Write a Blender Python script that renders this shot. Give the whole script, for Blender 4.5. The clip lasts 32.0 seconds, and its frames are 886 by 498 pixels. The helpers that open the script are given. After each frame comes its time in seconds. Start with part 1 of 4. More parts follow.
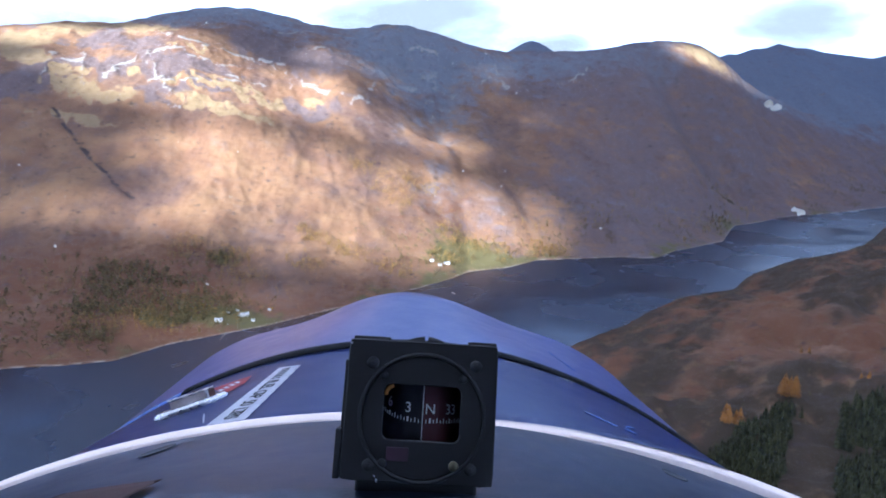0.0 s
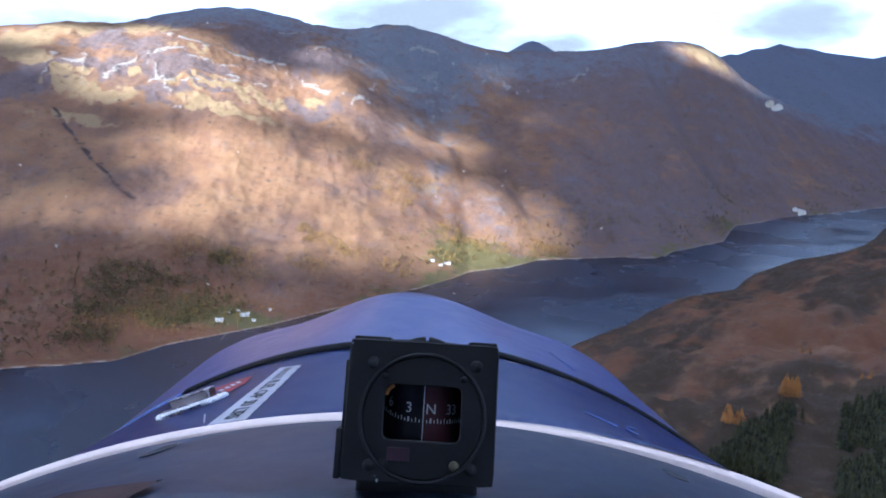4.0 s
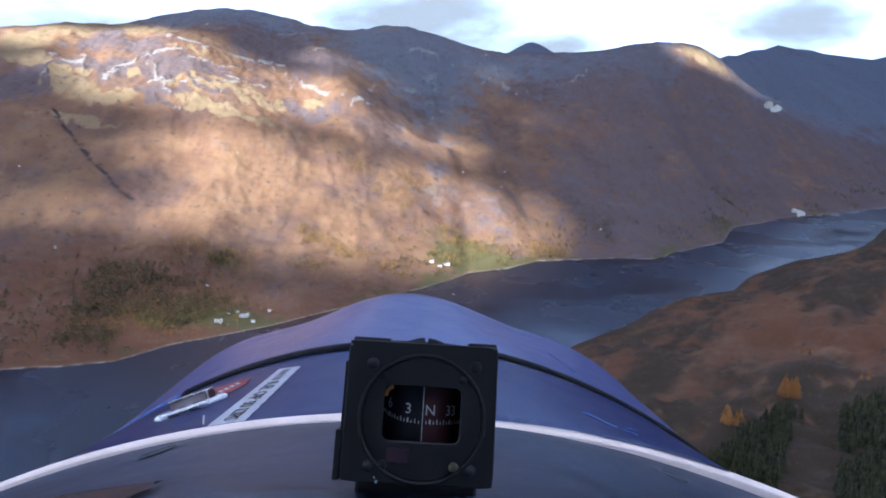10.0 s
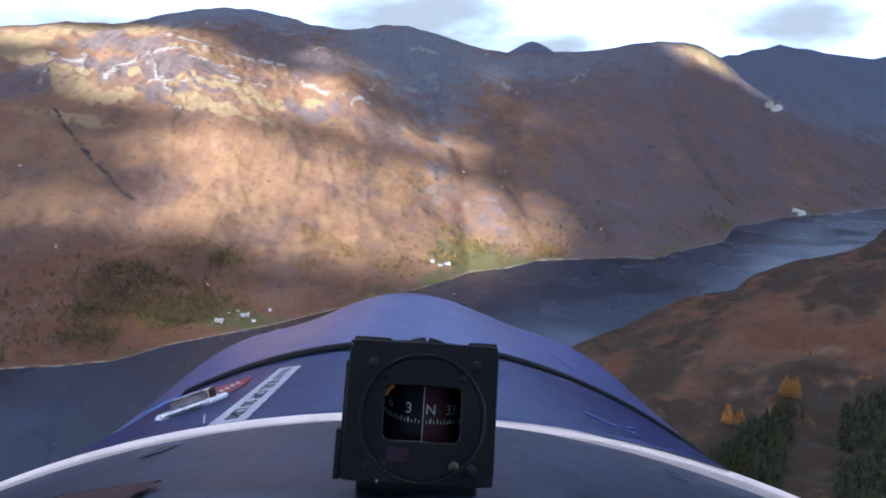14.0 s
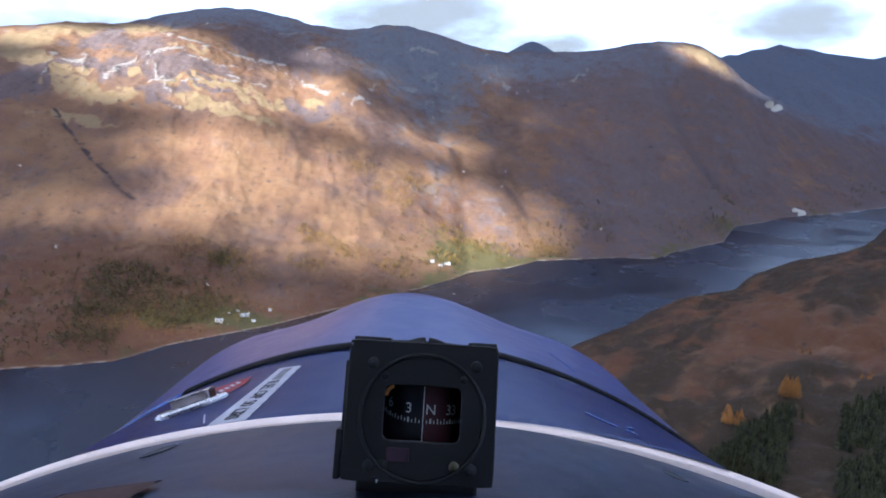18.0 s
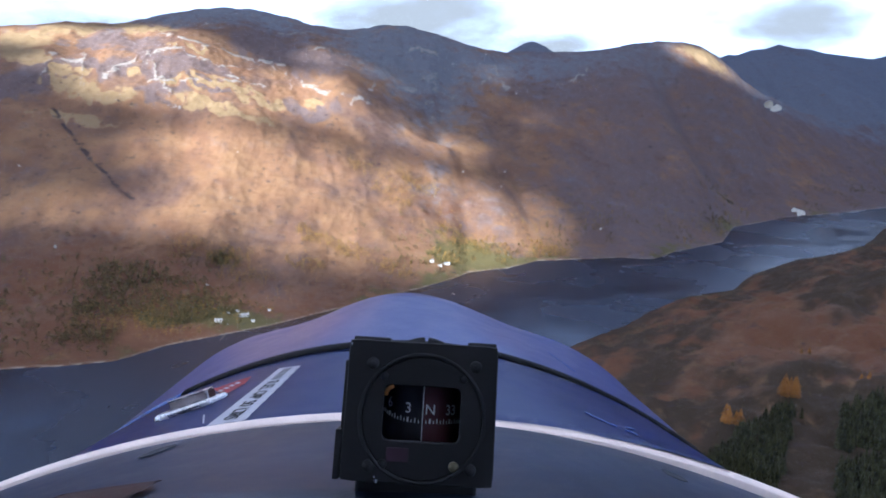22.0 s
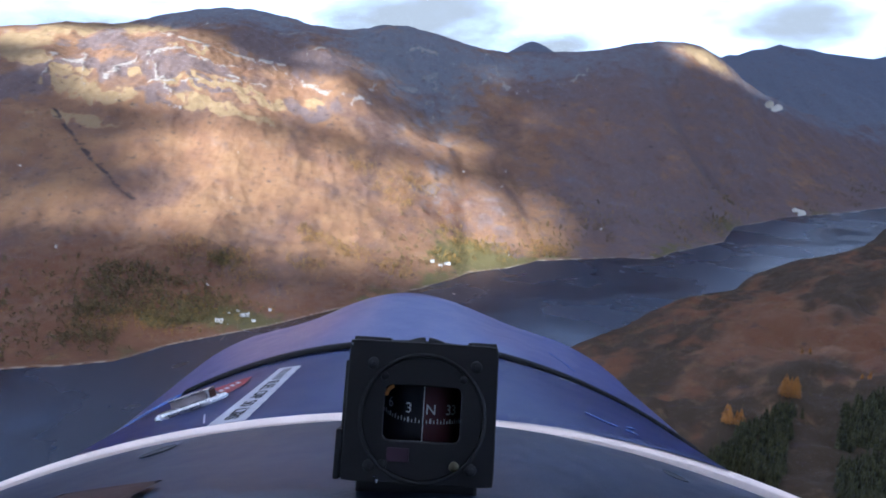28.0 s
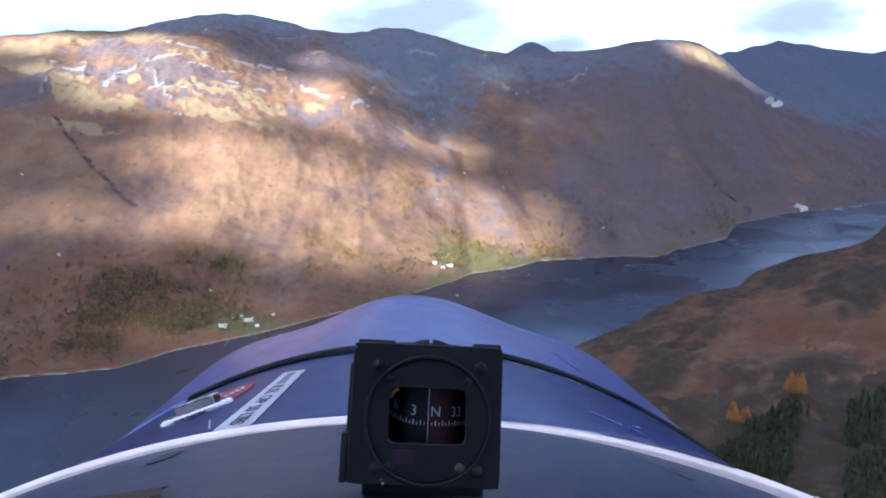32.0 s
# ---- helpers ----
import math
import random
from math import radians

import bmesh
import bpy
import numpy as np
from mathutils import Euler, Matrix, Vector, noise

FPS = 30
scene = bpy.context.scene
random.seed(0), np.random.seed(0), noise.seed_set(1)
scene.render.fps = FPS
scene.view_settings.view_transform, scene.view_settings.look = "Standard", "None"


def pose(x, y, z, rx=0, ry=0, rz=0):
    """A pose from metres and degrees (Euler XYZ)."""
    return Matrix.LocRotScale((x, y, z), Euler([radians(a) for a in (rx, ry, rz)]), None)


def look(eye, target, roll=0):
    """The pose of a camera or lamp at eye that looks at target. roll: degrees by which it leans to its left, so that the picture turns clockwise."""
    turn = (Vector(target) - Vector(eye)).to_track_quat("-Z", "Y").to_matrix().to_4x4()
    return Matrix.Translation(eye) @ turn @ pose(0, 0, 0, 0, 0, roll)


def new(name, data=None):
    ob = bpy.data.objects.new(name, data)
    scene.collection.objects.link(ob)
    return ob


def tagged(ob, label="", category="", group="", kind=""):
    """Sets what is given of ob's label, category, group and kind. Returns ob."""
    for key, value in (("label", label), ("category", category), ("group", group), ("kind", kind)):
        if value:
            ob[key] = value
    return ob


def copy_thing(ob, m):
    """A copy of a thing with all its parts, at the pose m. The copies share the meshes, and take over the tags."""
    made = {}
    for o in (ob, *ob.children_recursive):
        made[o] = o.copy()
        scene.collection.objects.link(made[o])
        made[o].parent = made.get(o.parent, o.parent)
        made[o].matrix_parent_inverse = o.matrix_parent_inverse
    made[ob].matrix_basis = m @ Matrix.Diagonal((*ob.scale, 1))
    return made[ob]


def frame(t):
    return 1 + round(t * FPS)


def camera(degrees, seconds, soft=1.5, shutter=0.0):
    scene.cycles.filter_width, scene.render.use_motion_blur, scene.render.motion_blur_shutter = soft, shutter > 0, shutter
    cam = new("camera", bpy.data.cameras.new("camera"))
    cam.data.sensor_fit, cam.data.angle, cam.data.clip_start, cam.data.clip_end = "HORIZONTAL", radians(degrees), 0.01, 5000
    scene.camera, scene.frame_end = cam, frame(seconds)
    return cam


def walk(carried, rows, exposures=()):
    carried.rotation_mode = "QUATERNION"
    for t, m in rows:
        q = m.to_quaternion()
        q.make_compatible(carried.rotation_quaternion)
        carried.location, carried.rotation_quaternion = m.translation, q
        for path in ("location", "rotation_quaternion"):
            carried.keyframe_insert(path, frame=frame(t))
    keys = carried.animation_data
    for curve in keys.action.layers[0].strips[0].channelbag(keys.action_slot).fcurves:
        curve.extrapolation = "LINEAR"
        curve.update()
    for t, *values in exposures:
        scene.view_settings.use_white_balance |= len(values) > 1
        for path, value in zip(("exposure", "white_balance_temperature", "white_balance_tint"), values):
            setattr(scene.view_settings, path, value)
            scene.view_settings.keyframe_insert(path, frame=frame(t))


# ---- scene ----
# The aircraft is the standing frame of reference: its nose, compass and windscreen hang still
# 400 m above the loch, and the camera is fixed in the cockpit with a little shake.
cam = camera(68, 32.0, soft=1.8)
EYE = Vector((0.0, 0.0, 400.0))
FOCAL = 784 / math.tan(radians(34))


def eye_pose(right, down, roll=0.0):
    """The camera's pose for a small shake: right and down in thousandths of the focal length."""
    yaw = math.atan(-right / FOCAL)
    tilt = radians(-12.5) + math.atan(down / FOCAL)
    way = Vector((math.sin(yaw) * math.cos(tilt), math.cos(yaw) * math.cos(tilt), math.sin(tilt)))
    return look(EYE, EYE + way, roll)


SHAKE = [
    (0.0, -1, -1), (1.0, -1, -1), (2.0, -1, -2), (3.0, 1, 1), (3.5, 0, -1), (5.5, 2, 0), (6.0, -3, -1), (6.5, -2, -1),
    (7.0, -2, 0), (8.0, 0, 1), (9.0, -1, 1), (10.0, -1, 1), (11.0, 0, 1), (12.0, -2, -1), (13.0, 0, -1), (14.0, 0, 0),
    (14.5, 2, 0), (16.5, 0, -1), (17.0, 0, 0), (18.0, 0, 0), (18.5, 3, 1), (19.0, 0, 0), (20.0, 0, 0), (20.5, -2, -1),
    (21.0, 0, -1), (22.0, -1, 0), (22.5, 1, 2), (23.0, -1, 0), (24.0, 2, 1), (24.5, 1, 0), (26.5, 0, 0), (27.0, 0, -1),
    (28.0, 0, 0), (29.0, -2, -1), (30.0, -1, 0), (30.5, 2, 1), (31.0, -2, -1), (31.5, 0, -1),
]
rows = [(t, eye_pose(a, b)) for t, a, b in SHAKE] + [(32.0, eye_pose(4, 3, -1.0))]
walk(cam, rows, exposures=[(0.0, 2.80, 4700, 10), (3.0, 2.68, 4700, 10), (6.0, 2.57, 4750, 10), (14.0, 2.50, 4920, 10), (20.0, 2.50, 5000, 10), (28.0, 2.46, 4900, 10), (31.0, 2.54, 4800, 10), (32.0, 2.72, 4750, 10)])

# ---- world, sun ----
SUN_AZ, SUN_EL = radians(222), radians(27)          # clockwise from the nose, which points north
to_sun = Vector((math.sin(SUN_AZ) * math.cos(SUN_EL), math.cos(SUN_AZ) * math.cos(SUN_EL), math.sin(SUN_EL)))
world = bpy.data.worlds.new("sky")
scene.world = world
world.use_nodes = True
wn, wl = world.node_tree.nodes, world.node_tree.links
wn.clear()
w_out, w_bg = wn.new("ShaderNodeOutputWorld"), wn.new("ShaderNodeBackground")
sky = wn.new("ShaderNodeTexSky")
sky.sky_type, sky.sun_disc = "NISHITA", False
sky.sun_elevation, sky.sun_rotation = SUN_EL, SUN_AZ
sky.air_density, sky.dust_density = 1.2, 2.0
w_co, w_sep = wn.new("ShaderNodeTexCoord"), wn.new("ShaderNodeSeparateXYZ")
wl.new(w_co.outputs["Generated"], w_sep.inputs[0])
# cloud sheet: the sky's direction laid on a flat layer overhead
w_up = wn.new("ShaderNodeMath"); w_up.operation = "MAXIMUM"; w_up.inputs[1].default_value = 0.0
wl.new(w_sep.outputs[2], w_up.inputs[0])
w_add = wn.new("ShaderNodeMath"); w_add.operation = "ADD"; w_add.inputs[1].default_value = 0.34
wl.new(w_up.outputs[0], w_add.inputs[0])
w_div = wn.new("ShaderNodeVectorMath"); w_div.operation = "DIVIDE"
wl.new(w_co.outputs["Generated"], w_div.inputs[0])
w_comb = wn.new("ShaderNodeCombineXYZ")
for k in range(3):
    wl.new(w_add.outputs[0], w_comb.inputs[k])
wl.new(w_comb.outputs[0], w_div.inputs[1])


def sky_noise(scale, detail, low, high, offset):
    shift = wn.new("ShaderNodeVectorMath"); shift.operation = "ADD"
    shift.inputs[1].default_value = offset
    wl.new(w_div.outputs[0], shift.inputs[0])
    tex = wn.new("ShaderNodeTexNoise")
    tex.inputs["Scale"].default_value, tex.inputs["Detail"].default_value = scale, detail
    wl.new(shift.outputs[0], tex.inputs["Vector"])
    ramp = wn.new("ShaderNodeMapRange")
    ramp.interpolation_type = "SMOOTHSTEP"
    ramp.inputs[1].default_value, ramp.inputs[2].default_value = low, high
    wl.new(tex.outputs["Fac"], ramp.inputs[0])
    return ramp.outputs[0]


cover = sky_noise(0.55, 6, 0.0, 0.22, (3.0, 1.0, 0.0))
shade = sky_noise(2.3, 8, 0.27, 0.66, (7.1, 2.4, 0.0))
cloud_tone = wn.new("ShaderNodeMix"); cloud_tone.data_type = "RGBA"
cloud_tone.inputs[6].default_value, cloud_tone.inputs[7].default_value = (1.12, 1.32, 1.72, 1), (0.34, 0.335, 0.31, 1)
wl.new(shade, cloud_tone.inputs[0])
blue = wn.new("ShaderNodeVectorMath"); blue.operation = "SCALE"; blue.inputs["Scale"].default_value = 0.12
wl.new(sky.outputs[0], blue.inputs[0])
w_mix = wn.new("ShaderNodeMix"); w_mix.data_type = "RGBA"
wl.new(cover, w_mix.inputs[0])
wl.new(blue.outputs[0], w_mix.inputs[6])
wl.new(cloud_tone.outputs[2], w_mix.inputs[7])
# greyer and bluer cloud higher up
w_high = wn.new("ShaderNodeMapRange"); w_high.interpolation_type = "SMOOTHSTEP"
w_high.inputs[1].default_value, w_high.inputs[2].default_value, w_high.inputs[4].default_value = 0.20, 0.38, 0.92
wl.new(w_sep.outputs[2], w_high.inputs[0])
w_top = wn.new("ShaderNodeMix"); w_top.data_type = "RGBA"
w_top.inputs[7].default_value = (0.220, 0.245, 0.360, 1)
wl.new(w_high.outputs[0], w_top.inputs[0])
wl.new(w_mix.outputs[2], w_top.inputs[6])
wl.new(w_top.outputs[2], w_bg.inputs[0])
w_bg.inputs[1].default_value = 0.35
wl.new(w_bg.outputs[0], w_out.inputs[0])

sun = new("sun", bpy.data.lights.new("sun", "SUN"))
sun.data.energy, sun.data.angle, sun.data.color = 3.8, radians(2.2), (1.0, 0.875, 0.68)
sun.matrix_world = look(to_sun * 3000, (0, 0, 0))


# ---- materials ----
def material(name, colour, rough=0.6, metal=0.0, vary=0.25, scale=20.0, bump=0.0, bump_scale=None, coat=0.0, dirt=None):
    """A painted, cast or cut surface with grain and wear at two scales."""
    m = bpy.data.materials.new(name)
    m.use_nodes = True
    n, l = m.node_tree.nodes, m.node_tree.links
    b = n["Principled BSDF"]
    co = n.new("ShaderNodeTexCoord")
    big, fine = n.new("ShaderNodeTexNoise"), n.new("ShaderNodeTexNoise")
    big.inputs["Scale"].default_value, big.inputs["Detail"].default_value = scale, 4
    fine.inputs["Scale"].default_value, fine.inputs["Detail"].default_value = scale * 9, 5
    for t in (big, fine):
        l.new(co.outputs["Object"], t.inputs["Vector"])
    mean = n.new("ShaderNodeMath"); mean.operation = "MULTIPLY_ADD"; mean.inputs[1].default_value = 0.6
    l.new(big.outputs["Fac"], mean.inputs[0])
    part_fine = n.new("ShaderNodeMath"); part_fine.operation = "MULTIPLY"; part_fine.inputs[1].default_value = 0.4
    l.new(fine.outputs["Fac"], part_fine.inputs[0])
    l.new(part_fine.outputs[0], mean.inputs[2])
    ramp = n.new("ShaderNodeMapRange")
    ramp.inputs[1].default_value, ramp.inputs[2].default_value = 0.3, 0.7
    l.new(mean.outputs[0], ramp.inputs[0])
    mix = n.new("ShaderNodeMix"); mix.data_type = "RGBA"
    low = dirt or tuple(c * (1 - vary) for c in colour)
    mix.inputs[6].default_value = (*low, 1)
    mix.inputs[7].default_value = (*(min(c * (1 + vary), 0.95) for c in colour), 1)
    l.new(ramp.outputs[0], mix.inputs[0])
    l.new(mix.outputs[2], b.inputs["Base Color"])
    r = n.new("ShaderNodeMapRange")
    r.inputs[3].default_value, r.inputs[4].default_value = rough * 0.8, min(rough * 1.25, 1)
    l.new(fine.outputs["Fac"], r.inputs[0])
    l.new(r.outputs[0], b.inputs["Roughness"])
    b.inputs["Metallic"].default_value = metal
    b.inputs["Coat Weight"].default_value, b.inputs["Coat Roughness"].default_value = coat, 0.08
    if bump:
        tex = n.new("ShaderNodeTexNoise")
        tex.inputs["Scale"].default_value, tex.inputs["Detail"].default_value = bump_scale or scale * 5, 4
        l.new(co.outputs["Object"], tex.inputs["Vector"])
        bp = n.new("ShaderNodeBump")
        bp.inputs["Strength"].default_value, bp.inputs["Distance"].default_value = 0.5, bump
        l.new(tex.outputs["Fac"], bp.inputs["Height"])
        l.new(bp.outputs[0], b.inputs["Normal"])
    return m


def leafy(name, dark, light, rough=0.8):
    """Foliage that differs from plant to plant and from clump to clump."""
    m = bpy.data.materials.new(name)
    m.use_nodes = True
    n, l = m.node_tree.nodes, m.node_tree.links
    b = n["Principled BSDF"]
    info, geo, add = n.new("ShaderNodeObjectInfo"), n.new("ShaderNodeNewGeometry"), n.new("ShaderNodeMath")
    add.operation = "ADD"
    l.new(info.outputs["Random"], add.inputs[0]); l.new(geo.outputs["Random Per Island"], add.inputs[1])
    frac = n.new("ShaderNodeMath"); frac.operation = "FRACT"; l.new(add.outputs[0], frac.inputs[0])
    mix = n.new("ShaderNodeMix"); mix.data_type = "RGBA"
    mix.inputs[6].default_value, mix.inputs[7].default_value = (*dark, 1), (*light, 1)
    l.new(frac.outputs[0], mix.inputs[0]); l.new(mix.outputs[2], b.inputs["Base Color"])
    b.inputs["Roughness"].default_value = rough
    b.inputs["Specular IOR Level"].default_value = 0.2
    return m


M_BLUE = material("blue_paint", (0.018, 0.028, 0.160), 0.32, 0.05, 0.05, 3, coat=0.06)
M_BLUE.node_tree.nodes["Principled BSDF"].inputs["Specular IOR Level"].default_value = 0.32
M_LIP = material("bright_blue_paint", (0.020, 0.060, 0.260), 0.30, 0, 0.10, 20, coat=0.2)
M_SEAM = material("black_seal", (0.006, 0.006, 0.007), 0.85, 0, 0.3, 30)
M_SEAM.node_tree.nodes["Principled BSDF"].inputs["Specular IOR Level"].default_value = 0.1
M_CREAM = material("cream_trim", (0.81, 0.67, 0.585), 0.55, 0, 0.10, 25, 0.0003, 300)
M_SHIELD = material("glare_shield_vinyl", (0.055, 0.072, 0.129), 0.34, 0, 0.40, 6, 0.0006, 420)
M_HOLE = material("dark_recess", (0.022, 0.026, 0.036), 0.8, 0, 0.2, 50)
M_LEATHER = material("brown_leather", (0.085, 0.034, 0.026), 0.55, 0, 0.3, 40, 0.0004, 300)
M_CHROME = material("polished_alloy", (0.55, 0.55, 0.57), 0.26, 1.0, 0.04, 12)
M_LEVER = material("dull_grey_alloy", (0.30, 0.26, 0.26), 0.5, 0.2, 0.12, 60)
M_RED = material("red_decal", (0.42, 0.035, 0.045), 0.45, 0, 0.3, 60)
M_WHITE = material("white_label", (0.74, 0.74, 0.80), 0.5, 0, 0.08, 60)
M_INK = material("black_ink", (0.015, 0.015, 0.02), 0.6, 0, 0.2, 100)
M_CASE = material("compass_black_enamel", (0.0046, 0.0042, 0.0042), 0.55, 0.0, 0.35, 60, 0.00012, 900)
M_RING = material("compass_ring_black", (0.0042, 0.0042, 0.0045), 0.60, 0, 0.3, 80)
M_SCREW = material("blackened_screw", (0.022, 0.022, 0.022), 0.45, 0.6, 0.3, 200)
M_BRASS = material("worn_brass", (0.16, 0.14, 0.085), 0.45, 0.9, 0.3, 200)
M_CARD = material("compass_card_navy", (0.003, 0.003, 0.006), 0.6, 0, 0.2, 100)
M_CARD_RED = material("compass_card_maroon", (0.055, 0.004, 0.006), 0.6, 0, 0.2, 100)
M_MARK = material("white_dial_paint", (0.62, 0.62, 0.58), 0.6, 0, 0.05, 100)
M_AMBER = material("amber_reflector", (0.75, 0.32, 0.08), 0.3, 0.0, 0.3, 200)
M_SMEAR = material("faded_purple_label", (0.032, 0.012, 0.022), 0.5, 0, 0.4, 120)
M_SPECK = material("dried_dropping", (0.78, 0.75, 0.66), 0.8, 0, 0.2, 300)
_n, _l = M_SPECK.node_tree.nodes, M_SPECK.node_tree.links
_m, _t = _n.new("ShaderNodeMixShader"), _n.new("ShaderNodeBsdfTranslucent")
_t.inputs[0].default_value, _m.inputs[0].default_value = (0.80, 0.76, 0.64, 1), 0.45
_l.new(_n["Principled BSDF"].outputs[0], _m.inputs[1]); _l.new(_t.outputs[0], _m.inputs[2]); _l.new(_m.outputs[0], _n["Material Output"].inputs[0])
M_STREAK = material("scuffed_paint", (0.042, 0.078, 0.25), 0.5, 0, 0.4, 100)
M_WALL = material("white_harling", (0.72, 0.71, 0.68), 0.8, 0, 0.10, 0.8)
M_SLATE = material("pale_slate", (0.34, 0.34, 0.35), 0.6, 0, 0.3, 1.5)
M_WINDOW = material("dark_window_glass", (0.02, 0.025, 0.03), 0.1, 0, 0.2, 2)
M_TIMBER = material("weathered_timber", (0.22, 0.19, 0.16), 0.8, 0, 0.3, 1.0)
M_STONE = material("pale_quartzite", (0.215, 0.20, 0.19), 0.85, 0, 0.3, 0.25, 0.3, 0.6)
M_BARK = material("grey_bark", (0.10, 0.08, 0.065), 0.9, 0, 0.3, 2.0)
M_SPRUCE = leafy("spruce_needles", (0.011, 0.011, 0.003), (0.044, 0.044, 0.013))
M_LARCH = leafy("golden_larch_needles", (0.13, 0.052, 0.010), (0.27, 0.118, 0.020))
M_BIRCH = leafy("autumn_birch_leaves", (0.10, 0.085, 0.022), (0.36, 0.20, 0.045))
M_OAK = leafy("olive_oak_leaves", (0.036, 0.038, 0.014), (0.165, 0.115, 0.038))


def clear_sheet(name, gloss, haze=0.0):
    """Clear perspex or glass; haze is the share of it that is dulled by fine dust and scratches."""
    m = bpy.data.materials.new(name)
    m.use_nodes = True
    n, l = m.node_tree.nodes, m.node_tree.links
    n.clear()
    out, mix = n.new("ShaderNodeOutputMaterial"), n.new("ShaderNodeMixShader")
    thin, shine, fres = n.new("ShaderNodeBsdfTransparent"), n.new("ShaderNodeBsdfGlossy"), n.new("ShaderNodeFresnel")
    fres.inputs[0].default_value = 1.2
    scale = n.new("ShaderNodeMath"); scale.operation = "MULTIPLY"; scale.inputs[1].default_value = gloss
    l.new(fres.outputs[0], scale.inputs[0])
    thin.inputs[0].default_value = (0.985, 0.985, 0.99, 1)
    film, dust = n.new("ShaderNodeMixShader"), n.new("ShaderNodeBsdfTranslucent")
    film.inputs[0].default_value = haze
    dust.inputs[0].default_value = (0.80, 0.82, 0.86, 1)
    shine.inputs["Roughness"].default_value = 0.03
    l.new(scale.outputs[0], mix.inputs[0]); l.new(thin.outputs[0], film.inputs[1]); l.new(dust.outputs[0], film.inputs[2]); l.new(film.outputs[0], mix.inputs[1]); l.new(shine.outputs[0], mix.inputs[2])
    l.new(mix.outputs[0], out.inputs[0])
    return m


M_PERSPEX = clear_sheet("scratched_perspex", 0.04, 0.007)
M_GLASS = clear_sheet("instrument_glass", 0.8)


def ground_material():
    """Autumn hillside: russet bracken, dark heather, ochre grass, pale rock and shingle by the kind of ground."""
    m = bpy.data.materials.new("autumn_hillside")
    m.use_nodes = True
    n, l = m.node_tree.nodes, m.node_tree.links
    b = n["Principled BSDF"]
    b.inputs["Roughness"].default_value, b.inputs["Specular IOR Level"].default_value = 0.95, 0.1
    co = n.new("ShaderNodeTexCoord")

    def noise_fac(scale, detail, low, high, rough=0.6, stretch=None):
        t, r = n.new("ShaderNodeTexNoise"), n.new("ShaderNodeMapRange")
        t.inputs["Scale"].default_value, t.inputs["Detail"].default_value, t.inputs["Roughness"].default_value = scale, detail, rough
        if stretch:
            mp = n.new("ShaderNodeMapping")
            mp.inputs["Scale"].default_value = stretch
            l.new(co.outputs["Object"], mp.inputs[0]); l.new(mp.outputs[0], t.inputs["Vector"])
        else:
            l.new(co.outputs["Object"], t.inputs["Vector"])
        r.interpolation_type = "SMOOTHSTEP"
        r.inputs[1].default_value, r.inputs[2].default_value = low, high
        l.new(t.outputs["Fac"], r.inputs[0])
        return r.outputs[0]

    def layer(base, colour, fac):
        x = n.new("ShaderNodeMix"); x.data_type = "RGBA"
        l.new(fac, x.inputs[0])
        for k, c in ((6, base), (7, colour)):
            if isinstance(c, tuple):
                x.inputs[k].default_value = (*c, 1)
            else:
                l.new(c, x.inputs[k])
        return x.outputs[2]

    def kind_of_ground(name, scale, soft, detail=6, ragged=1.7):
        """A share of ground broken up by noise."""
        at = n.new("ShaderNodeAttribute"); at.attribute_name = name
        t = n.new("ShaderNodeTexNoise")
        t.inputs["Scale"].default_value, t.inputs["Detail"].default_value, t.inputs["Roughness"].default_value = scale, detail, 0.65
        l.new(co.outputs["Object"], t.inputs["Vector"])
        a = n.new("ShaderNodeMath"); a.operation = "MULTIPLY_ADD"
        l.new(t.outputs["Fac"], a.inputs[0]); l.new(at.outputs["Fac"], a.inputs[2])
        a.inputs[1].default_value = ragged
        r = n.new("ShaderNodeMapRange"); r.interpolation_type = "SMOOTHSTEP"
        r.inputs[1].default_value, r.inputs[2].default_value = 0.5 + ragged / 2 - soft, 0.5 + ragged / 2 + soft
        l.new(a.outputs[0], r.inputs[0])
        return r.outputs[0]

    c = layer((0.152, 0.083, 0.048), (0.205, 0.120, 0.063), noise_fac(0.010, 8, 0.35, 0.65))
    c = layer(c, (0.102, 0.064, 0.051), noise_fac(0.0045, 9, 0.44, 0.64, 0.65, (1, 0.6, 1.5)))
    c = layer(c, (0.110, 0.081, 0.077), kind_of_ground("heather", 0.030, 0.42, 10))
    c = layer(c, (0.122, 0.126, 0.143), kind_of_ground("haze_grey", 0.022, 0.45, 10))
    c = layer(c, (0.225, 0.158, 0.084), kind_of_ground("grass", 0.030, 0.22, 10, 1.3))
    c = layer(c, (0.044, 0.031, 0.019), kind_of_ground("moor", 0.04, 0.42, 9))
    c = layer(c, (0.118, 0.057, 0.030), kind_of_ground("bracken", 0.04, 0.32, 9))
    c = layer(c, (0.095, 0.082, 0.034), kind_of_ground("green", 0.02, 0.15))
    c = layer(c, (0.225, 0.206, 0.186), kind_of_ground("rock", 0.11, 0.16, 10))
    c = layer(c, (0.050, 0.038, 0.036), kind_of_ground("gully", 0.03, 0.2))
    c = layer(c, (0.32, 0.275, 0.22), kind_of_ground("shingle", 0.05, 0.25, 6, 0.5))
    c = layer(c, (0.210, 0.126, 0.063), noise_fac(0.032, 7, 0.54, 0.84, 0.7, (1, 1, 2.2)))
    c = layer(c, (0.050, 0.036, 0.034), noise_fac(0.05, 8, 0.55, 0.70, 0.72))
    l.new(c, b.inputs["Base Color"])
    h1, bp = n.new("ShaderNodeTexNoise"), n.new("ShaderNodeBump")
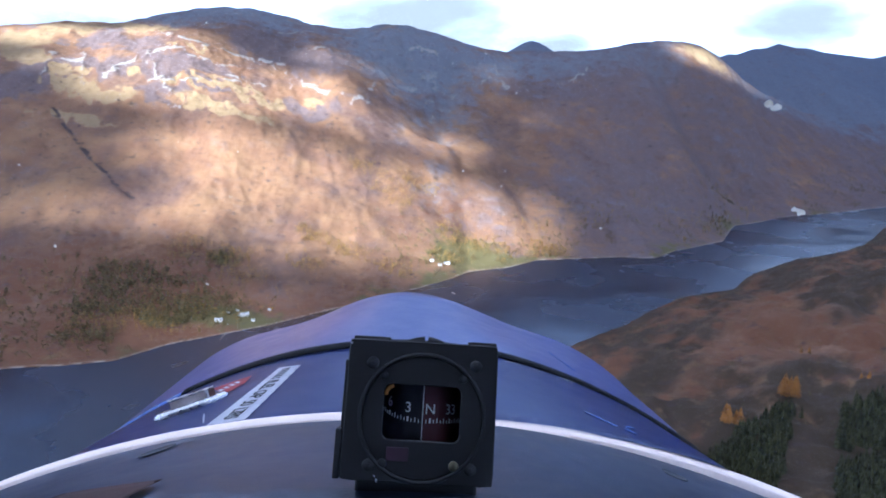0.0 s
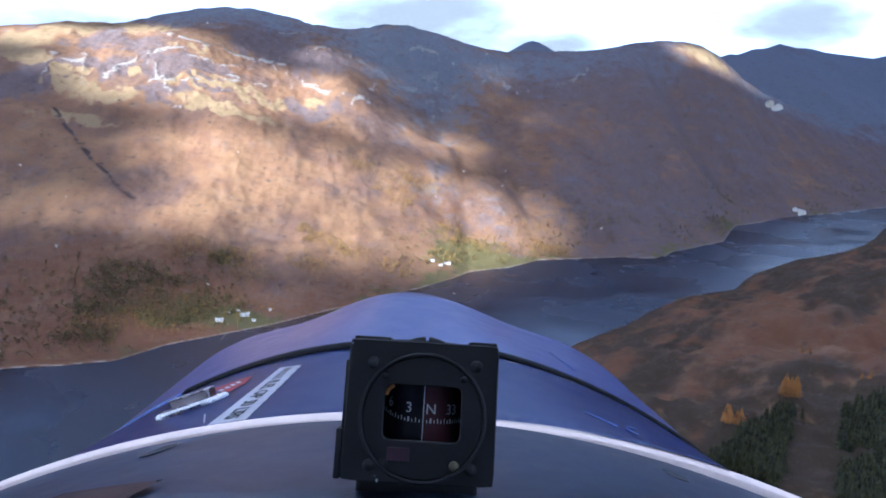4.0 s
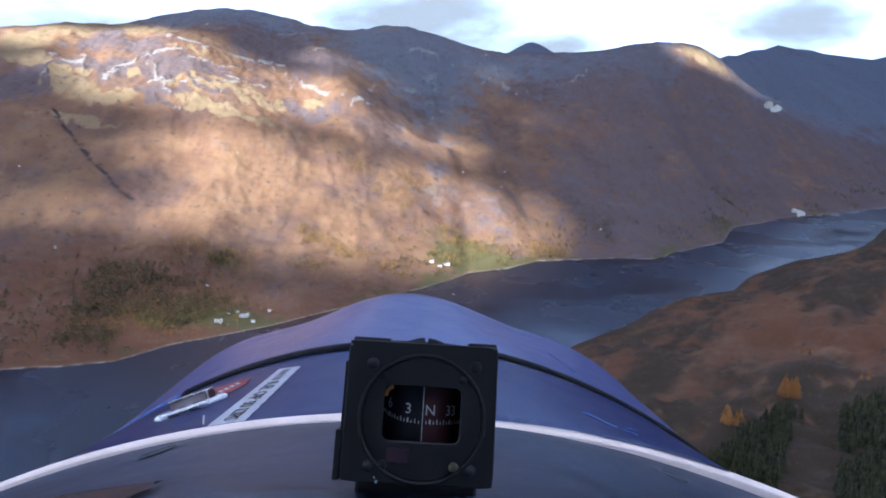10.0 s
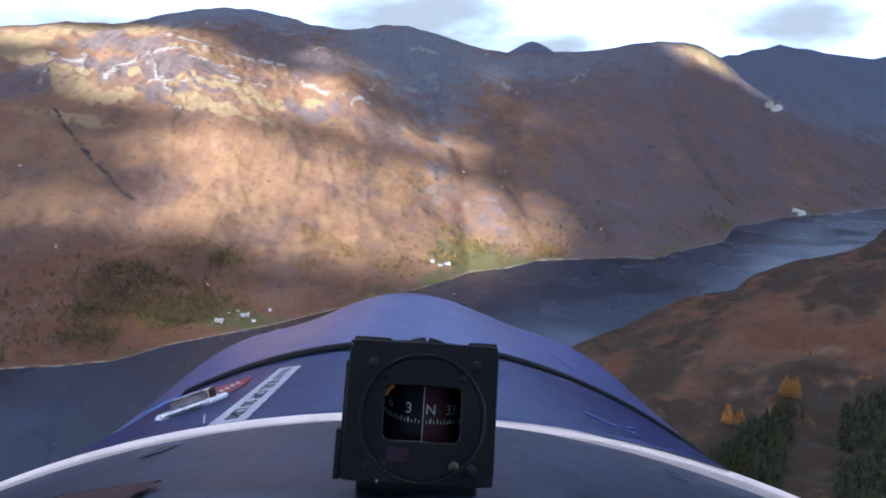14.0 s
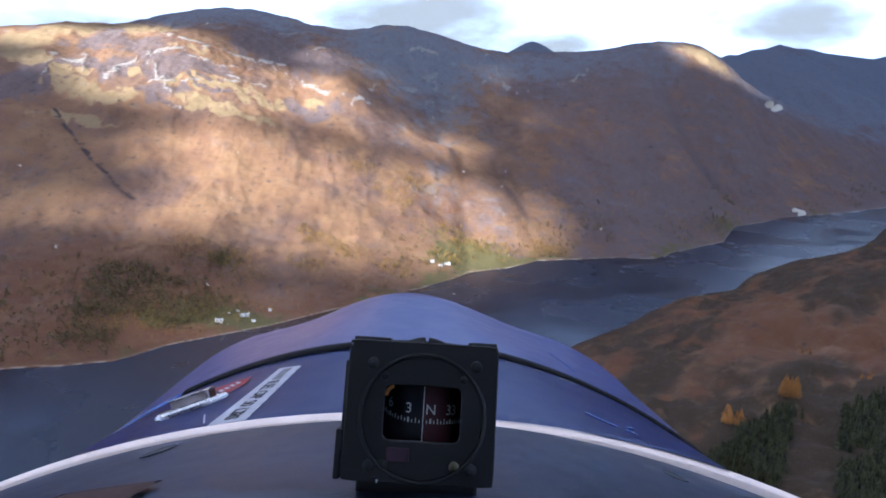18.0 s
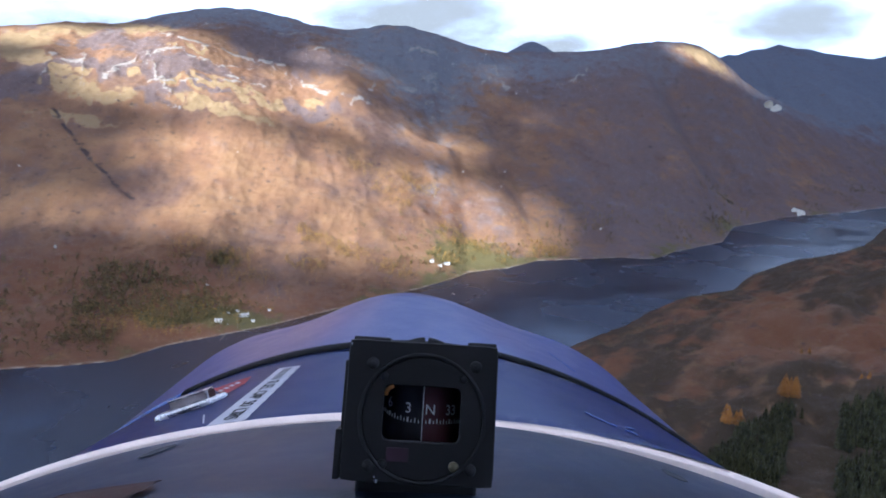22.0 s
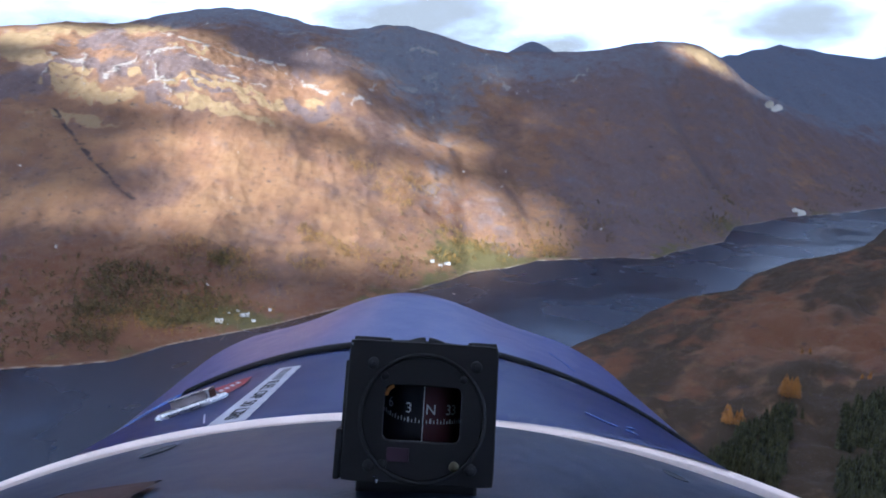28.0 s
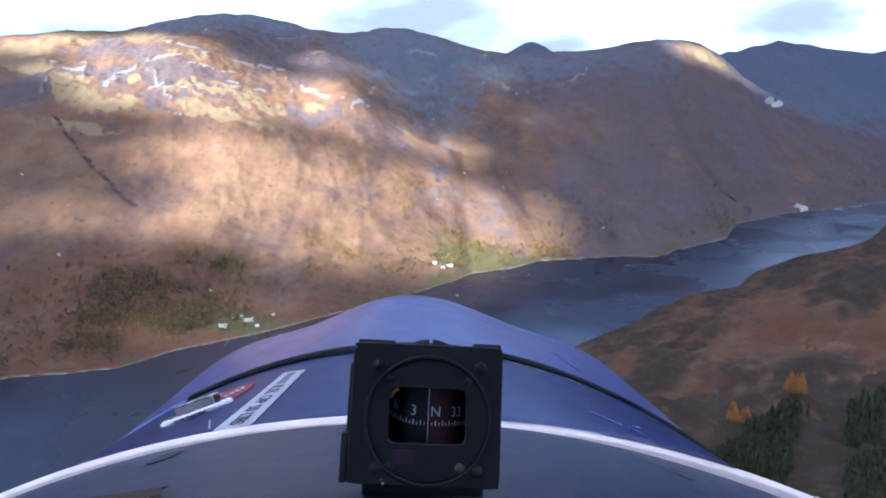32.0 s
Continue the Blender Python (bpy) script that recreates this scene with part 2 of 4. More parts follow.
    h1.inputs["Scale"].default_value, h1.inputs["Detail"].default_value, h1.inputs["Roughness"].default_value = 0.045, 9, 0.68
    l.new(co.outputs["Object"], h1.inputs["Vector"])
    bp.inputs["Strength"].default_value, bp.inputs["Distance"].default_value = 0.7, 5.5
    l.new(h1.outputs["Fac"], bp.inputs["Height"]); l.new(bp.outputs[0], b.inputs["Normal"])
    return m


def water_material():
    m = bpy.data.materials.new("loch_water")
    m.use_nodes = True
    n, l = m.node_tree.nodes, m.node_tree.links
    b = n["Principled BSDF"]
    b.inputs["Base Color"].default_value = (0.004, 0.008, 0.020, 1)
    b.inputs["IOR"].default_value = 1.33
    b.inputs["Specular IOR Level"].default_value = 0.6
    co = n.new("ShaderNodeTexCoord")
    gust, r = n.new("ShaderNodeTexNoise"), n.new("ShaderNodeMapRange")
    gust.inputs["Scale"].default_value, gust.inputs["Detail"].default_value = 0.0035, 5
    r.inputs[1].default_value, r.inputs[2].default_value, r.inputs[3].default_value, r.inputs[4].default_value = 0.35, 0.55, 0.10, 0.30
    l.new(co.outputs["Object"], gust.inputs["Vector"]); l.new(gust.outputs["Fac"], r.inputs[0]); l.new(r.outputs[0], b.inputs["Roughness"])
    rip, bp = n.new("ShaderNodeTexNoise"), n.new("ShaderNodeBump")
    rip.inputs["Scale"].default_value, rip.inputs["Detail"].default_value = 0.25, 5
    l.new(co.outputs["Object"], rip.inputs["Vector"])
    bp.inputs["Strength"].default_value, bp.inputs["Distance"].default_value = 0.45, 0.12
    l.new(rip.outputs["Fac"], bp.inputs["Height"]); l.new(bp.outputs[0], b.inputs["Normal"])
    return m


M_GROUND, M_WATER = ground_material(), water_material()
M_CLOUD = bpy.data.materials.new("cloud_vapour")
M_CLOUD.use_nodes = True
_n, _l = M_CLOUD.node_tree.nodes, M_CLOUD.node_tree.links
_n.clear()
_o, _m, _d, _t = _n.new("ShaderNodeOutputMaterial"), _n.new("ShaderNodeMixShader"), _n.new("ShaderNodeBsdfDiffuse"), _n.new("ShaderNodeBsdfTranslucent")
_d.inputs[0].default_value, _t.inputs[0].default_value, _m.inputs[0].default_value = (0.80, 0.84, 0.9, 1), (0.86, 0.88, 0.95, 1), 0.62
_l.new(_d.outputs[0], _m.inputs[1]); _l.new(_t.outputs[0], _m.inputs[2]); _l.new(_m.outputs[0], _o.inputs[0])


# ---- mesh helpers ----
def link_mesh(name, me, mat, parent=None, label="", smooth=True):
    for k in (mat if isinstance(mat, (list, tuple)) else [mat]):
        me.materials.append(k)
    if smooth:
        me.polygons.foreach_set("use_smooth", [True] * len(me.polygons))
    ob = new(name, me)
    if parent is not None:
        ob.parent = parent
    return tagged(ob, label)


def part(name, bm, mat, parent=None, label="", smooth=False):
    me = bpy.data.meshes.new(name)
    bmesh.ops.recalc_face_normals(bm, faces=bm.faces)
    bm.to_mesh(me)
    bm.free()
    return link_mesh(name, me, mat, parent, label, smooth)


def arrays_mesh(name, verts, faces):
    """A mesh from numpy verts (n, 3) and faces (m, 3 or 4)."""
    me = bpy.data.meshes.new(name)
    k = faces.shape[1]
    me.vertices.add(len(verts)); me.loops.add(faces.size); me.polygons.add(len(faces))
    me.vertices.foreach_set("co", np.ascontiguousarray(verts, dtype=np.float32).ravel())
    me.loops.foreach_set("vertex_index", np.ascontiguousarray(faces, dtype=np.int32).ravel())
    me.polygons.foreach_set("loop_start", np.arange(0, faces.size, k, dtype=np.int32))
    me.update(calc_edges=True)
    return me


def box(bm, x0, x1, y0, y1, z0, z1, bevel=0.0, m=None):
    made = bmesh.ops.create_cube(bm, size=1, matrix=Matrix.Translation(((x0 + x1) / 2, (y0 + y1) / 2, (z0 + z1) / 2)) @ Matrix.Diagonal((x1 - x0, y1 - y0, z1 - z0, 1)))
    verts = made["verts"]
    if bevel:
        edges = list({e for v in verts for e in v.link_edges})
        res = bmesh.ops.bevel(bm, geom=edges, offset=bevel, segments=2, affect="EDGES", profile=0.6)
        verts = list({v for f in res["faces"] for v in f.verts} | {v for v in verts if v.is_valid})
    if m is not None:
        bmesh.ops.transform(bm, matrix=m, verts=verts)
    return verts


def loft(bm, loops, closed=False, caps=False):
    """A skin through rows of points."""
    grid = [[bm.verts.new(p) for p in row] for row in loops]
    n = len(grid[0])
    for a, b in zip(grid, grid[1:]):
        for i in range(n if closed else n - 1):
            j = (i + 1) % n
            bm.faces.new((a[i], a[j], b[j], b[i]))
    if caps:
        bm.faces.new(grid[0]); bm.faces.new(grid[-1])
    return grid


def thing(name, base, label, category, group="", kind=""):
    ob = new(name)
    ob.matrix_world = base if isinstance(base, Matrix) else Matrix.Translation(base)
    return tagged(ob, label, category, group, kind)


def value_noise(x, y, seed):
    rng = np.random.RandomState(seed)
    table = rng.rand(256, 256)
    xi, yi = np.floor(x).astype(int), np.floor(y).astype(int)
    fx, fy = x - xi, y - yi
    fx, fy = fx * fx * (3 - 2 * fx), fy * fy * (3 - 2 * fy)
    a, b = table[xi & 255, yi & 255], table[(xi + 1) & 255, yi & 255]
    c, d = table[xi & 255, (yi + 1) & 255], table[(xi + 1) & 255, (yi + 1) & 255]
    return (a * (1 - fx) + b * fx) * (1 - fy) + (c * (1 - fx) + d * fx) * fy


def fractal(x, y, seed, octaves=5, gain=0.5, ridged=False):
    total, amp, norm = 0.0, 1.0, 0.0
    for k in range(octaves):
        v = value_noise(x * 2 ** k + 17.3 * k, y * 2 ** k - 9.1 * k, seed + k)
        total = total + amp * ((1 - np.abs(2 * v - 1)) if ridged else v)
        norm += amp
        amp *= gain
    return total / norm


def smooth01(v):
    v = np.clip(v, 0, 1)
    return v * v * (3 - 2 * v)


# ---- the land: a loch between two hillsides ----
FAR_X = [-9000, -4500, -1500, -681, -601, -524, -463, -385, -317, -246, -167, -61, 21, 63, 163, 244, 320, 473, 561, 651, 831, 967, 1251, 1522, 1739, 2600, 4500, 9000]
FAR_Y = [-3000, -900, 450, 945, 957, 979, 1049, 1105, 1154, 1220, 1290, 1391, 1476, 1544, 1584, 1662, 1674, 1694, 1687, 1775, 1905, 2142, 2330, 2443, 2553, 3100, 4300, 6500]
NEAR_X = [-9000, -4500, -1500, -600, 60, 158, 227, 275, 326, 407, 489, 567, 641, 734, 896, 1004, 1121, 1214, 1329, 1449, 2000, 2900, 4500, 9000]
NEAR_Y = [-5200, -2600, -450, 240, 855, 979, 1055, 1096, 1141, 1234, 1310, 1360, 1391, 1512, 1643, 1707, 1775, 1849, 1972, 2112, 2500, 2950, 4150, 6400]
CREST_X = [-9000, -3000, -1900, -1447, -1316, -1158, -1063, -1004, -920, -829, -733, -631, -527, -374, -239, -148, -56, 38, 160, 259, 412, 593, 727, 864, 978, 1123, 1207, 1309, 1420, 1546, 1784, 2092, 2371, 9000]
CREST_Y = [-300, 1500, 2050, 2250, 2350, 2420, 2480, 2540, 2600, 2650, 2690, 2720, 2750, 2780, 2800, 2820, 2850, 2890, 2930, 2960, 3000, 3040, 3080, 3120, 3160, 3200, 3210, 3220, 3240, 3260, 3330, 3450, 3560, 7200]
CREST_Z = [420, 560, 630, 640, 666, 670, 694, 721, 746, 759, 756, 733, 704, 686, 703, 705, 686, 659, 634, 618, 616, 622, 639, 667, 680, 681, 662, 604, 514, 441, 354, 273, 218, 200]
# the next mountain, up the glen
BACK_X = [-9000, 900, 1422, 1697, 1920, 2089, 2259, 2441, 2705, 3004, 3177, 9000]
BACK_Y = [4000, 4200, 4300, 4400, 4500, 4550, 4600, 4650, 4700, 4800, 4900, 7400]
BACK_Z = [200, 260, 517, 690, 717, 752, 785, 768, 731, 712, 738, 800]
# shoulders and hollows of the far hillside: from, to, half width, height
FOLDS = (
    (-560, 2700, -300, 2130, 110, 46), (-150, 2480, -60, 2280, 150, -60), (20, 2650, -10, 2180, 45, -30),
    (640, 3000, 900, 2380, 120, 40), (950, 2850, 1040, 2450, 120, -52), (60, 1960, 190, 1860, 110, 34), (-760, 2100, -500, 1800, 160, 22),
)
# pale scree: lines down the face, with their half widths, and single dabs
SCREE = (
    (7, (-877, 2204), (-818, 2188), (-704, 2220), (-634, 2224), (-562, 2228), (-463, 2184), (-379, 2116), (-285, 2068), (-237, 2108)),
    (9, (-959, 1920), (-960, 1980), (-918, 2036), (-889, 2060), (-858, 2104), (-799, 2132), (-729, 2216)),
    (3, (-864, 2028), (-813, 1956), (-775, 1912), (-743, 1864)),
    (6, (-240, 2200), (-226, 2320)), (9, (205, 2730), (223, 2644), (250, 2600)), (6, (215, 2690), (160, 2590)),
    (5, (430, 2650), (535, 2720), (600, 2790)), (9, (-130, 2590), (-20, 2665)), (5, (-1110, 2004), (-1045, 1996)),
    (3, (-842, 1938), (-760, 1976), (-660, 2030), (-560, 2092)), (3, (-966, 2150), (-925, 2080)), (3, (-930, 2225), (-868, 2212)), (3, (-700, 2100), (-610, 2170)),
    (3, (-500, 2190), (-470, 2130)), (3, (-1160, 2060), (-1120, 1900)), (3, (-1090, 2080), (-1000, 1880)), (2.5, (-330, 2300), (-290, 2380)),
    (12, (-905, 2060), (-850, 2106)), (11, (-610, 2215), (-560, 2240)), (9, (-960, 1930), (-950, 1985)), (10, (-760, 2180), (-720, 2215)),
    (5, (-1100, 2004), (-1049, 2014)), (7, (-951, 1925), (-956, 1990), (-915, 2026), (-875, 2034)), (7, (-892, 2085), (-800, 2130)), (3, (-757, 1862), (-733, 1866)), (4, (-590, 2500), (-480, 2560)), (5, (-420, 2390), (-470, 2340)), (4, (-780, 2090), (-700, 2110)), (4, (-650, 2070), (-600, 2082)), (6, (-600, 2236), (-515, 2246)),
)


# dark heather and ochre grass on the upper face: place and reach
HEATH = (
    (-1079, 2168, 95, 70), (-960, 2150, 110, 60), (-1066, 1996, 85, 50), (-960, 1985, 90, 60), (-808, 2010, 90, 60), (-692, 2065, 90, 50), (-760, 2080, 90, 40), (-870, 2070, 90, 50),
    (-1130, 1880, 75, 90), (-1156, 1836, 80, 70), (-589, 2344, 130, 110), (-424, 2284, 110, 90), (-451, 2028, 70, 40), (-365, 2020, 60, 40),
    (-779, 1924, 60, 25), (-685, 1985, 80, 22), (-825, 1880, 60, 35),
)
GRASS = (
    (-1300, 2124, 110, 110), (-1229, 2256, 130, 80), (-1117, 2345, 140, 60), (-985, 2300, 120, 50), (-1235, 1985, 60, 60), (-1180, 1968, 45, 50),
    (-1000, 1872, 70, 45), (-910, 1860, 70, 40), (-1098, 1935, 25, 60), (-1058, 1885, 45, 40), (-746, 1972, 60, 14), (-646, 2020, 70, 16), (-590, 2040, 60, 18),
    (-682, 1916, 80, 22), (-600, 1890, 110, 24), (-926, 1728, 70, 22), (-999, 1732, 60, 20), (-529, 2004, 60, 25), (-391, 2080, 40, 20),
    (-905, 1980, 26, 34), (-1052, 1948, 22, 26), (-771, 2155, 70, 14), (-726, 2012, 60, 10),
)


def dabs(x, y, spots):
    """The share of ground taken by patches."""
    share = np.zeros_like(x)
    for ox, oy, rx, ry in spots:
        share = np.maximum(share, np.exp(-(((x - ox) / rx) ** 2 + ((y - oy) / ry) ** 2) ** 1.5))
    return share


BURN = ((-1022, 1764), (-946, 1684), (-857, 1608), (-775, 1540), (-712, 1512))


def from_line(x, y, x0, y0, x1, y1):
    """How far plan points lie from a line between two places, and how far along it."""
    dx, dy = x1 - x0, y1 - y0
    t = np.clip(((x - x0) * dx + (y - y0) * dy) / (dx * dx + dy * dy), 0, 1)
    return np.hypot(x - x0 - t * dx, y - y0 - t * dy), t


def groves(x, y, spots):
    share = 0.0
    for cx, cy, r in spots:
        share = np.maximum(share, np.exp(-(((x - cx) / r) ** 2 + ((y - cy) / (r * 0.7)) ** 2)))
    return smooth01((share + (fractal(x / 55, y / 55, 107, 3) - 0.5) * 0.9 - 0.25) / 0.4)


DARK_GROVES = ((-459, 1360, 40), (-584, 1228, 100), (-604, 1152, 70), (-484, 1188, 80), (-513, 1128, 60), (-600, 1050, 50))
PALE_GROVES = ((-547, 1368, 60), (-459, 1370, 70), (-420, 1330, 60), (-580, 1100, 60), (-510, 1110, 60), (-213, 1848, 60), (-130, 1796, 70), (-71, 1864, 60), (54, 1700, 70), (128, 1700, 60), (8, 1590, 40), (290, 1720, 70), (-296, 1508, 50), (-218, 1500, 50), (-300, 1390, 50), (-109, 1464, 50))


def land(x, y, full=True):
    """Height of the ground and the kinds of ground at plan arrays x, y; the height of the plain slope alone where not full."""
    wob = (fractal(x / 90, y / 90, 5, 4) - 0.5) * 16
    yf, yn = np.interp(x, FAR_X, FAR_Y) + wob, np.interp(x, NEAR_X, NEAR_Y) + wob
    yc, zc = np.interp(x, CREST_X, CREST_Y), np.interp(x, CREST_X, CREST_Z)
    s = (y - yf) / np.maximum(yc - yf, 50)
    up = np.clip(s, 0, 1)
    prof = 0.55 * up ** 1.25 + 0.45 * smooth01(up) ** 1.1
    beyond = np.clip(s - 1, 0, 3)
    far = zc * prof - zc * 0.45 * (1 - np.exp(-beyond * 2.0)) + np.clip(s, 0, 0.02) * 60
    rough = np.clip(up * 4, 0, 1) * (1 - 0.85 * np.exp(-((s - 1) / 0.10) ** 2))
    spur = fractal((x + 0.35 * y) / 330, (y - 0.2 * x) / 900, 11, 4, 0.5, True) - 0.55
    knoll = fractal(x / 140, y / 140, 23, 6, 0.55) - 0.5
    ridgy = fractal(x / 60, y / 95, 31, 5, 0.55, True) - 0.5
    far = far + rough * (spur * 36 + knoll * 28 + ridgy * 6)
    far = far + np.exp(-((s - 1) / 0.10) ** 2) * (knoll * 14 + ridgy * 9)
    for x0, y0, x1, y1, wide, tall in FOLDS:
        far_off, _ = from_line(x, y, x0, y0, x1, y1)
        far = far + np.clip((0.97 - s) * 5, 0, 1) * tall * np.exp(-(far_off / wide) ** 2)
    # the mountain up the glen and the peak behind the saddle
    yb, zb = np.interp(x, BACK_X, BACK_Y), np.interp(x, BACK_X, BACK_Z)
    next_hill = zb - 0.42 * np.abs(yb - y) ** 1.02 + (spur * 60 + knoll * 50) * np.clip(np.abs(yb - y) / 300, 0.1, 1)
    far = np.where(s > 1, np.maximum(far, next_hill), far)
    top = np.hypot(x - 604, (y - 4700) * 0.6)
    far = np.maximum(far, 838 - 0.62 * np.hypot(top, 40) + knoll * 22 * np.clip(top / 60, 0, 1))
    d = np.maximum(yn - y, 0) * 0.72
    near = 330 * (1 - np.exp(-d / 900)) + np.clip(d / 60, 0, 1) * (knoll * 60 + ridgy * 30 + (fractal(x / 260, y / 260, 41, 3) - 0.5) * 60)
    near = np.maximum(near, 0.5 + d * 0.10) - np.exp(-(np.hypot(x, y) / 420) ** 2) * 60
    z = np.where(s > 0, far, np.where(y < yn, near, -12.0))
    edge = np.maximum(np.where(s > 0, (y - yf), 0), np.where(y < yn, yn - y, 0))
    z = np.where((s <= 0) & (y >= yn), -12 * (1 - np.exp(-np.minimum(yf - y, y - yn) / 60)), z)
    if not full:
        return z
    # a burn that cuts a straight dark line down the face
    cut = 0.0
    for (x0, y0), (x1, y1) in zip(BURN, BURN[1:]):
        far_off, _ = from_line(x + (fractal(x / 40, y / 40, 45, 2) - 0.5) * 16, y, x0, y0, x1, y1)
        cut = np.maximum(cut, np.exp(-(far_off / 7.0) ** 2))
    z = z - cut * 6
    hi = np.where(s > 0, up, 0)
    # scree and crags: pale streaks of bare rock
    ragged = fractal(x / 22, y / 34, 53, 4)
    wander = (fractal(x / 26, y / 40, 47, 4) - 0.5) * 44
    crag = 0.0
    for wide, *line in SCREE:
        for (x0, y0), (x1, y1) in zip(line, line[1:]):
            far_off, _ = from_line(x + wander, y * 0.5, x0, y0 * 0.5, x1, y1 * 0.5)
            crag = np.maximum(crag, np.exp(-(far_off / (0.62 * wide + 1.6)) ** 2))
    crag = crag * smooth01((ragged - 0.385) / 0.10)
    corrie = np.exp(-((x + 40) / 240) ** 2 - ((y - 2480) / 260) ** 2)
    steep = smooth01((hi - 0.45) / 0.25) * (1 - smooth01((hi - 0.93) / 0.05))
    z = z + np.where(s > 0, crag * 4 + steep * (0.4 + corrie) * smooth01((fractal(x / 50, y / 50, 59, 3) - 0.5) / 0.1) * 7, 0)
    # long bands that lean down the slope, broad and fine
    streak = fractal((x + 0.5 * y) / 110, (y - 0.9 * x) / 330, 65, 4)
    thread = fractal((x + 0.5 * y) / 26, (y - 0.9 * x) / 190, 66, 4)
    band = fractal((x + 0.3 * y) / 60, (z + fractal(x / 90, y / 90, 63, 3) * 60) / 20, 69, 4)
    blotch = fractal(x / 300, y / 300, 61, 4)
    left = smooth01((-420 - x) / 350)
    summit = np.exp(-((x + 780) / 330) ** 2) * smooth01((hi - 0.80) / 0.12)
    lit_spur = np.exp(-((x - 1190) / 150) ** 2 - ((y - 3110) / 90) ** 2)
    torn_x, torn_y = x + (thread - 0.5) * 70 + (fractal(x / 34, y / 34, 68, 3) - 0.5) * 50, y + (thread - 0.5) * 90 + (band - 0.5) * 60
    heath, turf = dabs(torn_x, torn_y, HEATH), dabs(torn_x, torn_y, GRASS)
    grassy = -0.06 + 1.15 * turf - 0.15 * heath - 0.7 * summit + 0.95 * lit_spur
    heather_haze = 0.05 + 1.3 * heath - 0.5 * turf + 0.70 * smooth01((x - 100) / 400)
    heather_haze = heather_haze + 0.32 * smooth01((x + 400) / 300) * smooth01((hi - 0.60) / 0.25) - 0.7 * lit_spur + 0.30 * smooth01((s - 1.02) / 0.1)
    haze_share = 0.85 * summit + 0.75 * corrie + 0.60 * smooth01((x + 480) / 200) * smooth01((hi - 0.66) / 0.2) + 0.55 * smooth01((s - 1.02) / 0.1) - 0.9 * lit_spur
    meadow = np.exp(-((x - 120) / 190) ** 2 - ((y - 1640) / 60) ** 2) + np.exp(-((x + 375) / 70) ** 2 - ((y - 1165) / 40) ** 2)
    slant = fractal((x - 0.8 * y) / 70, (y + 0.8 * x) / 240, 67, 5)
    bracken = np.exp(-((x - 500) / 170) ** 2 - ((y - 850) / 130) ** 2)
    kinds = {
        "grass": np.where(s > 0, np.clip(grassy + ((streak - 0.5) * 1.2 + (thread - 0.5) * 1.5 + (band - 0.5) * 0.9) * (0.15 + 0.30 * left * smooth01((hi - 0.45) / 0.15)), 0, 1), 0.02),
        "heather": np.where(s > 0, np.clip(heather_haze + (blotch - 0.5) * 0.9 + (band - 0.5) * 0.8 + (streak - 0.5) * 0.4, 0, 1), 0.06 + (slant - 0.5) * 1.0),
        "haze_grey": np.where(s > 0, np.clip(haze_share + (blotch - 0.5) * 0.8 + (band - 0.5) * 0.5, 0, 1), 0.0),
        "moor": np.where(s > 0, 0.0, np.clip(0.82 + 0.35 * np.exp(-np.maximum(yn - y, 0) / 160) - 0.55 * bracken + 0.6 * np.exp(-((x - 330) / 150) ** 2 - ((y - 500) / 110) ** 2) + (slant - 0.5) * 1.5 + (fractal(x / 40, y / 40, 73, 4) - 0.5) * 0.9, 0, 1)),
        "bracken": np.where(s > 0, np.clip(0.58 * smooth01((0.40 - hi) / 0.25) * smooth01((150 - x) / 300) - 0.05 + (blotch - 0.5) * 1.2, 0, 1), np.clip(0.24 + 0.40 * bracken - 0.5 * np.exp(-((x - 330) / 150) ** 2 - ((y - 500) / 110) ** 2) + (0.5 - slant) * 2.0 + (fractal(x / 45, y / 45, 75, 4) - 0.5) * 1.0, 0, 1)),
        "green": np.where(s > 0, np.clip(0.40 - 0.34 * smooth01((-480 - x) / 120) - hi * 3.0 + 0.55 * meadow + 0.24 * (groves(x, y, DARK_GROVES) + 0.6 * groves(x, y, PALE_GROVES)) + (fractal(x / 220, y / 220, 71, 3) - 0.5) * 0.8, 0, 1), 0.10 * smooth01((0.5 - slant) / 0.2)),
        "rock": np.where(s > 0, np.clip(0.04 + 0.66 * crag + (0.55 * corrie + 0.25 * steep) * np.clip((band - 0.5) * 2, 0, 1) * smooth01((x + 1000) / 200), 0, 1), 0.12 + np.clip(ridgy, 0, 1) * 0.12),
        "gully": cut * 0.72,
        "shingle": np.where((edge > 0) & (z < 8), np.where(s > 0, 0.80, 0.10) * np.exp(-edge / 9), 0.0),
    }
    return z, kinds


gx = np.concatenate([np.arange(-9000, -1600, 300), np.arange(-1600, -1150, 7.5), np.arange(-1150, -200, 4.5), np.arange(-200, 2600, 7.5), np.arange(2600, 9001, 200)])
gy = np.concatenate([np.arange(-6000, 300, 300), np.arange(300, 1850, 7.5), np.arange(1850, 2300, 4.5), np.arange(2300, 3400, 8), np.arange(3400, 5300, 60), np.arange(5300, 9001, 300)])
GX, GY = np.meshgrid(gx, gy)
GZ, KINDS = land(GX, GY)
nx, ny = len(gx), len(gy)
idx = np.arange(nx * ny).reshape(ny, nx)
quads = np.stack([idx[:-1, :-1], idx[:-1, 1:], idx[1:, 1:], idx[1:, :-1]], -1).reshape(-1, 4)
ground_me = arrays_mesh("ground", np.stack([GX, GY, GZ], -1).reshape(-1, 3), quads)
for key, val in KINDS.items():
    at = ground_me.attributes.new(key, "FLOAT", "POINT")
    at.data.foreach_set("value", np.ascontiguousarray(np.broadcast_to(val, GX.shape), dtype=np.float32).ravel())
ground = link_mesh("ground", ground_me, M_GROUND)
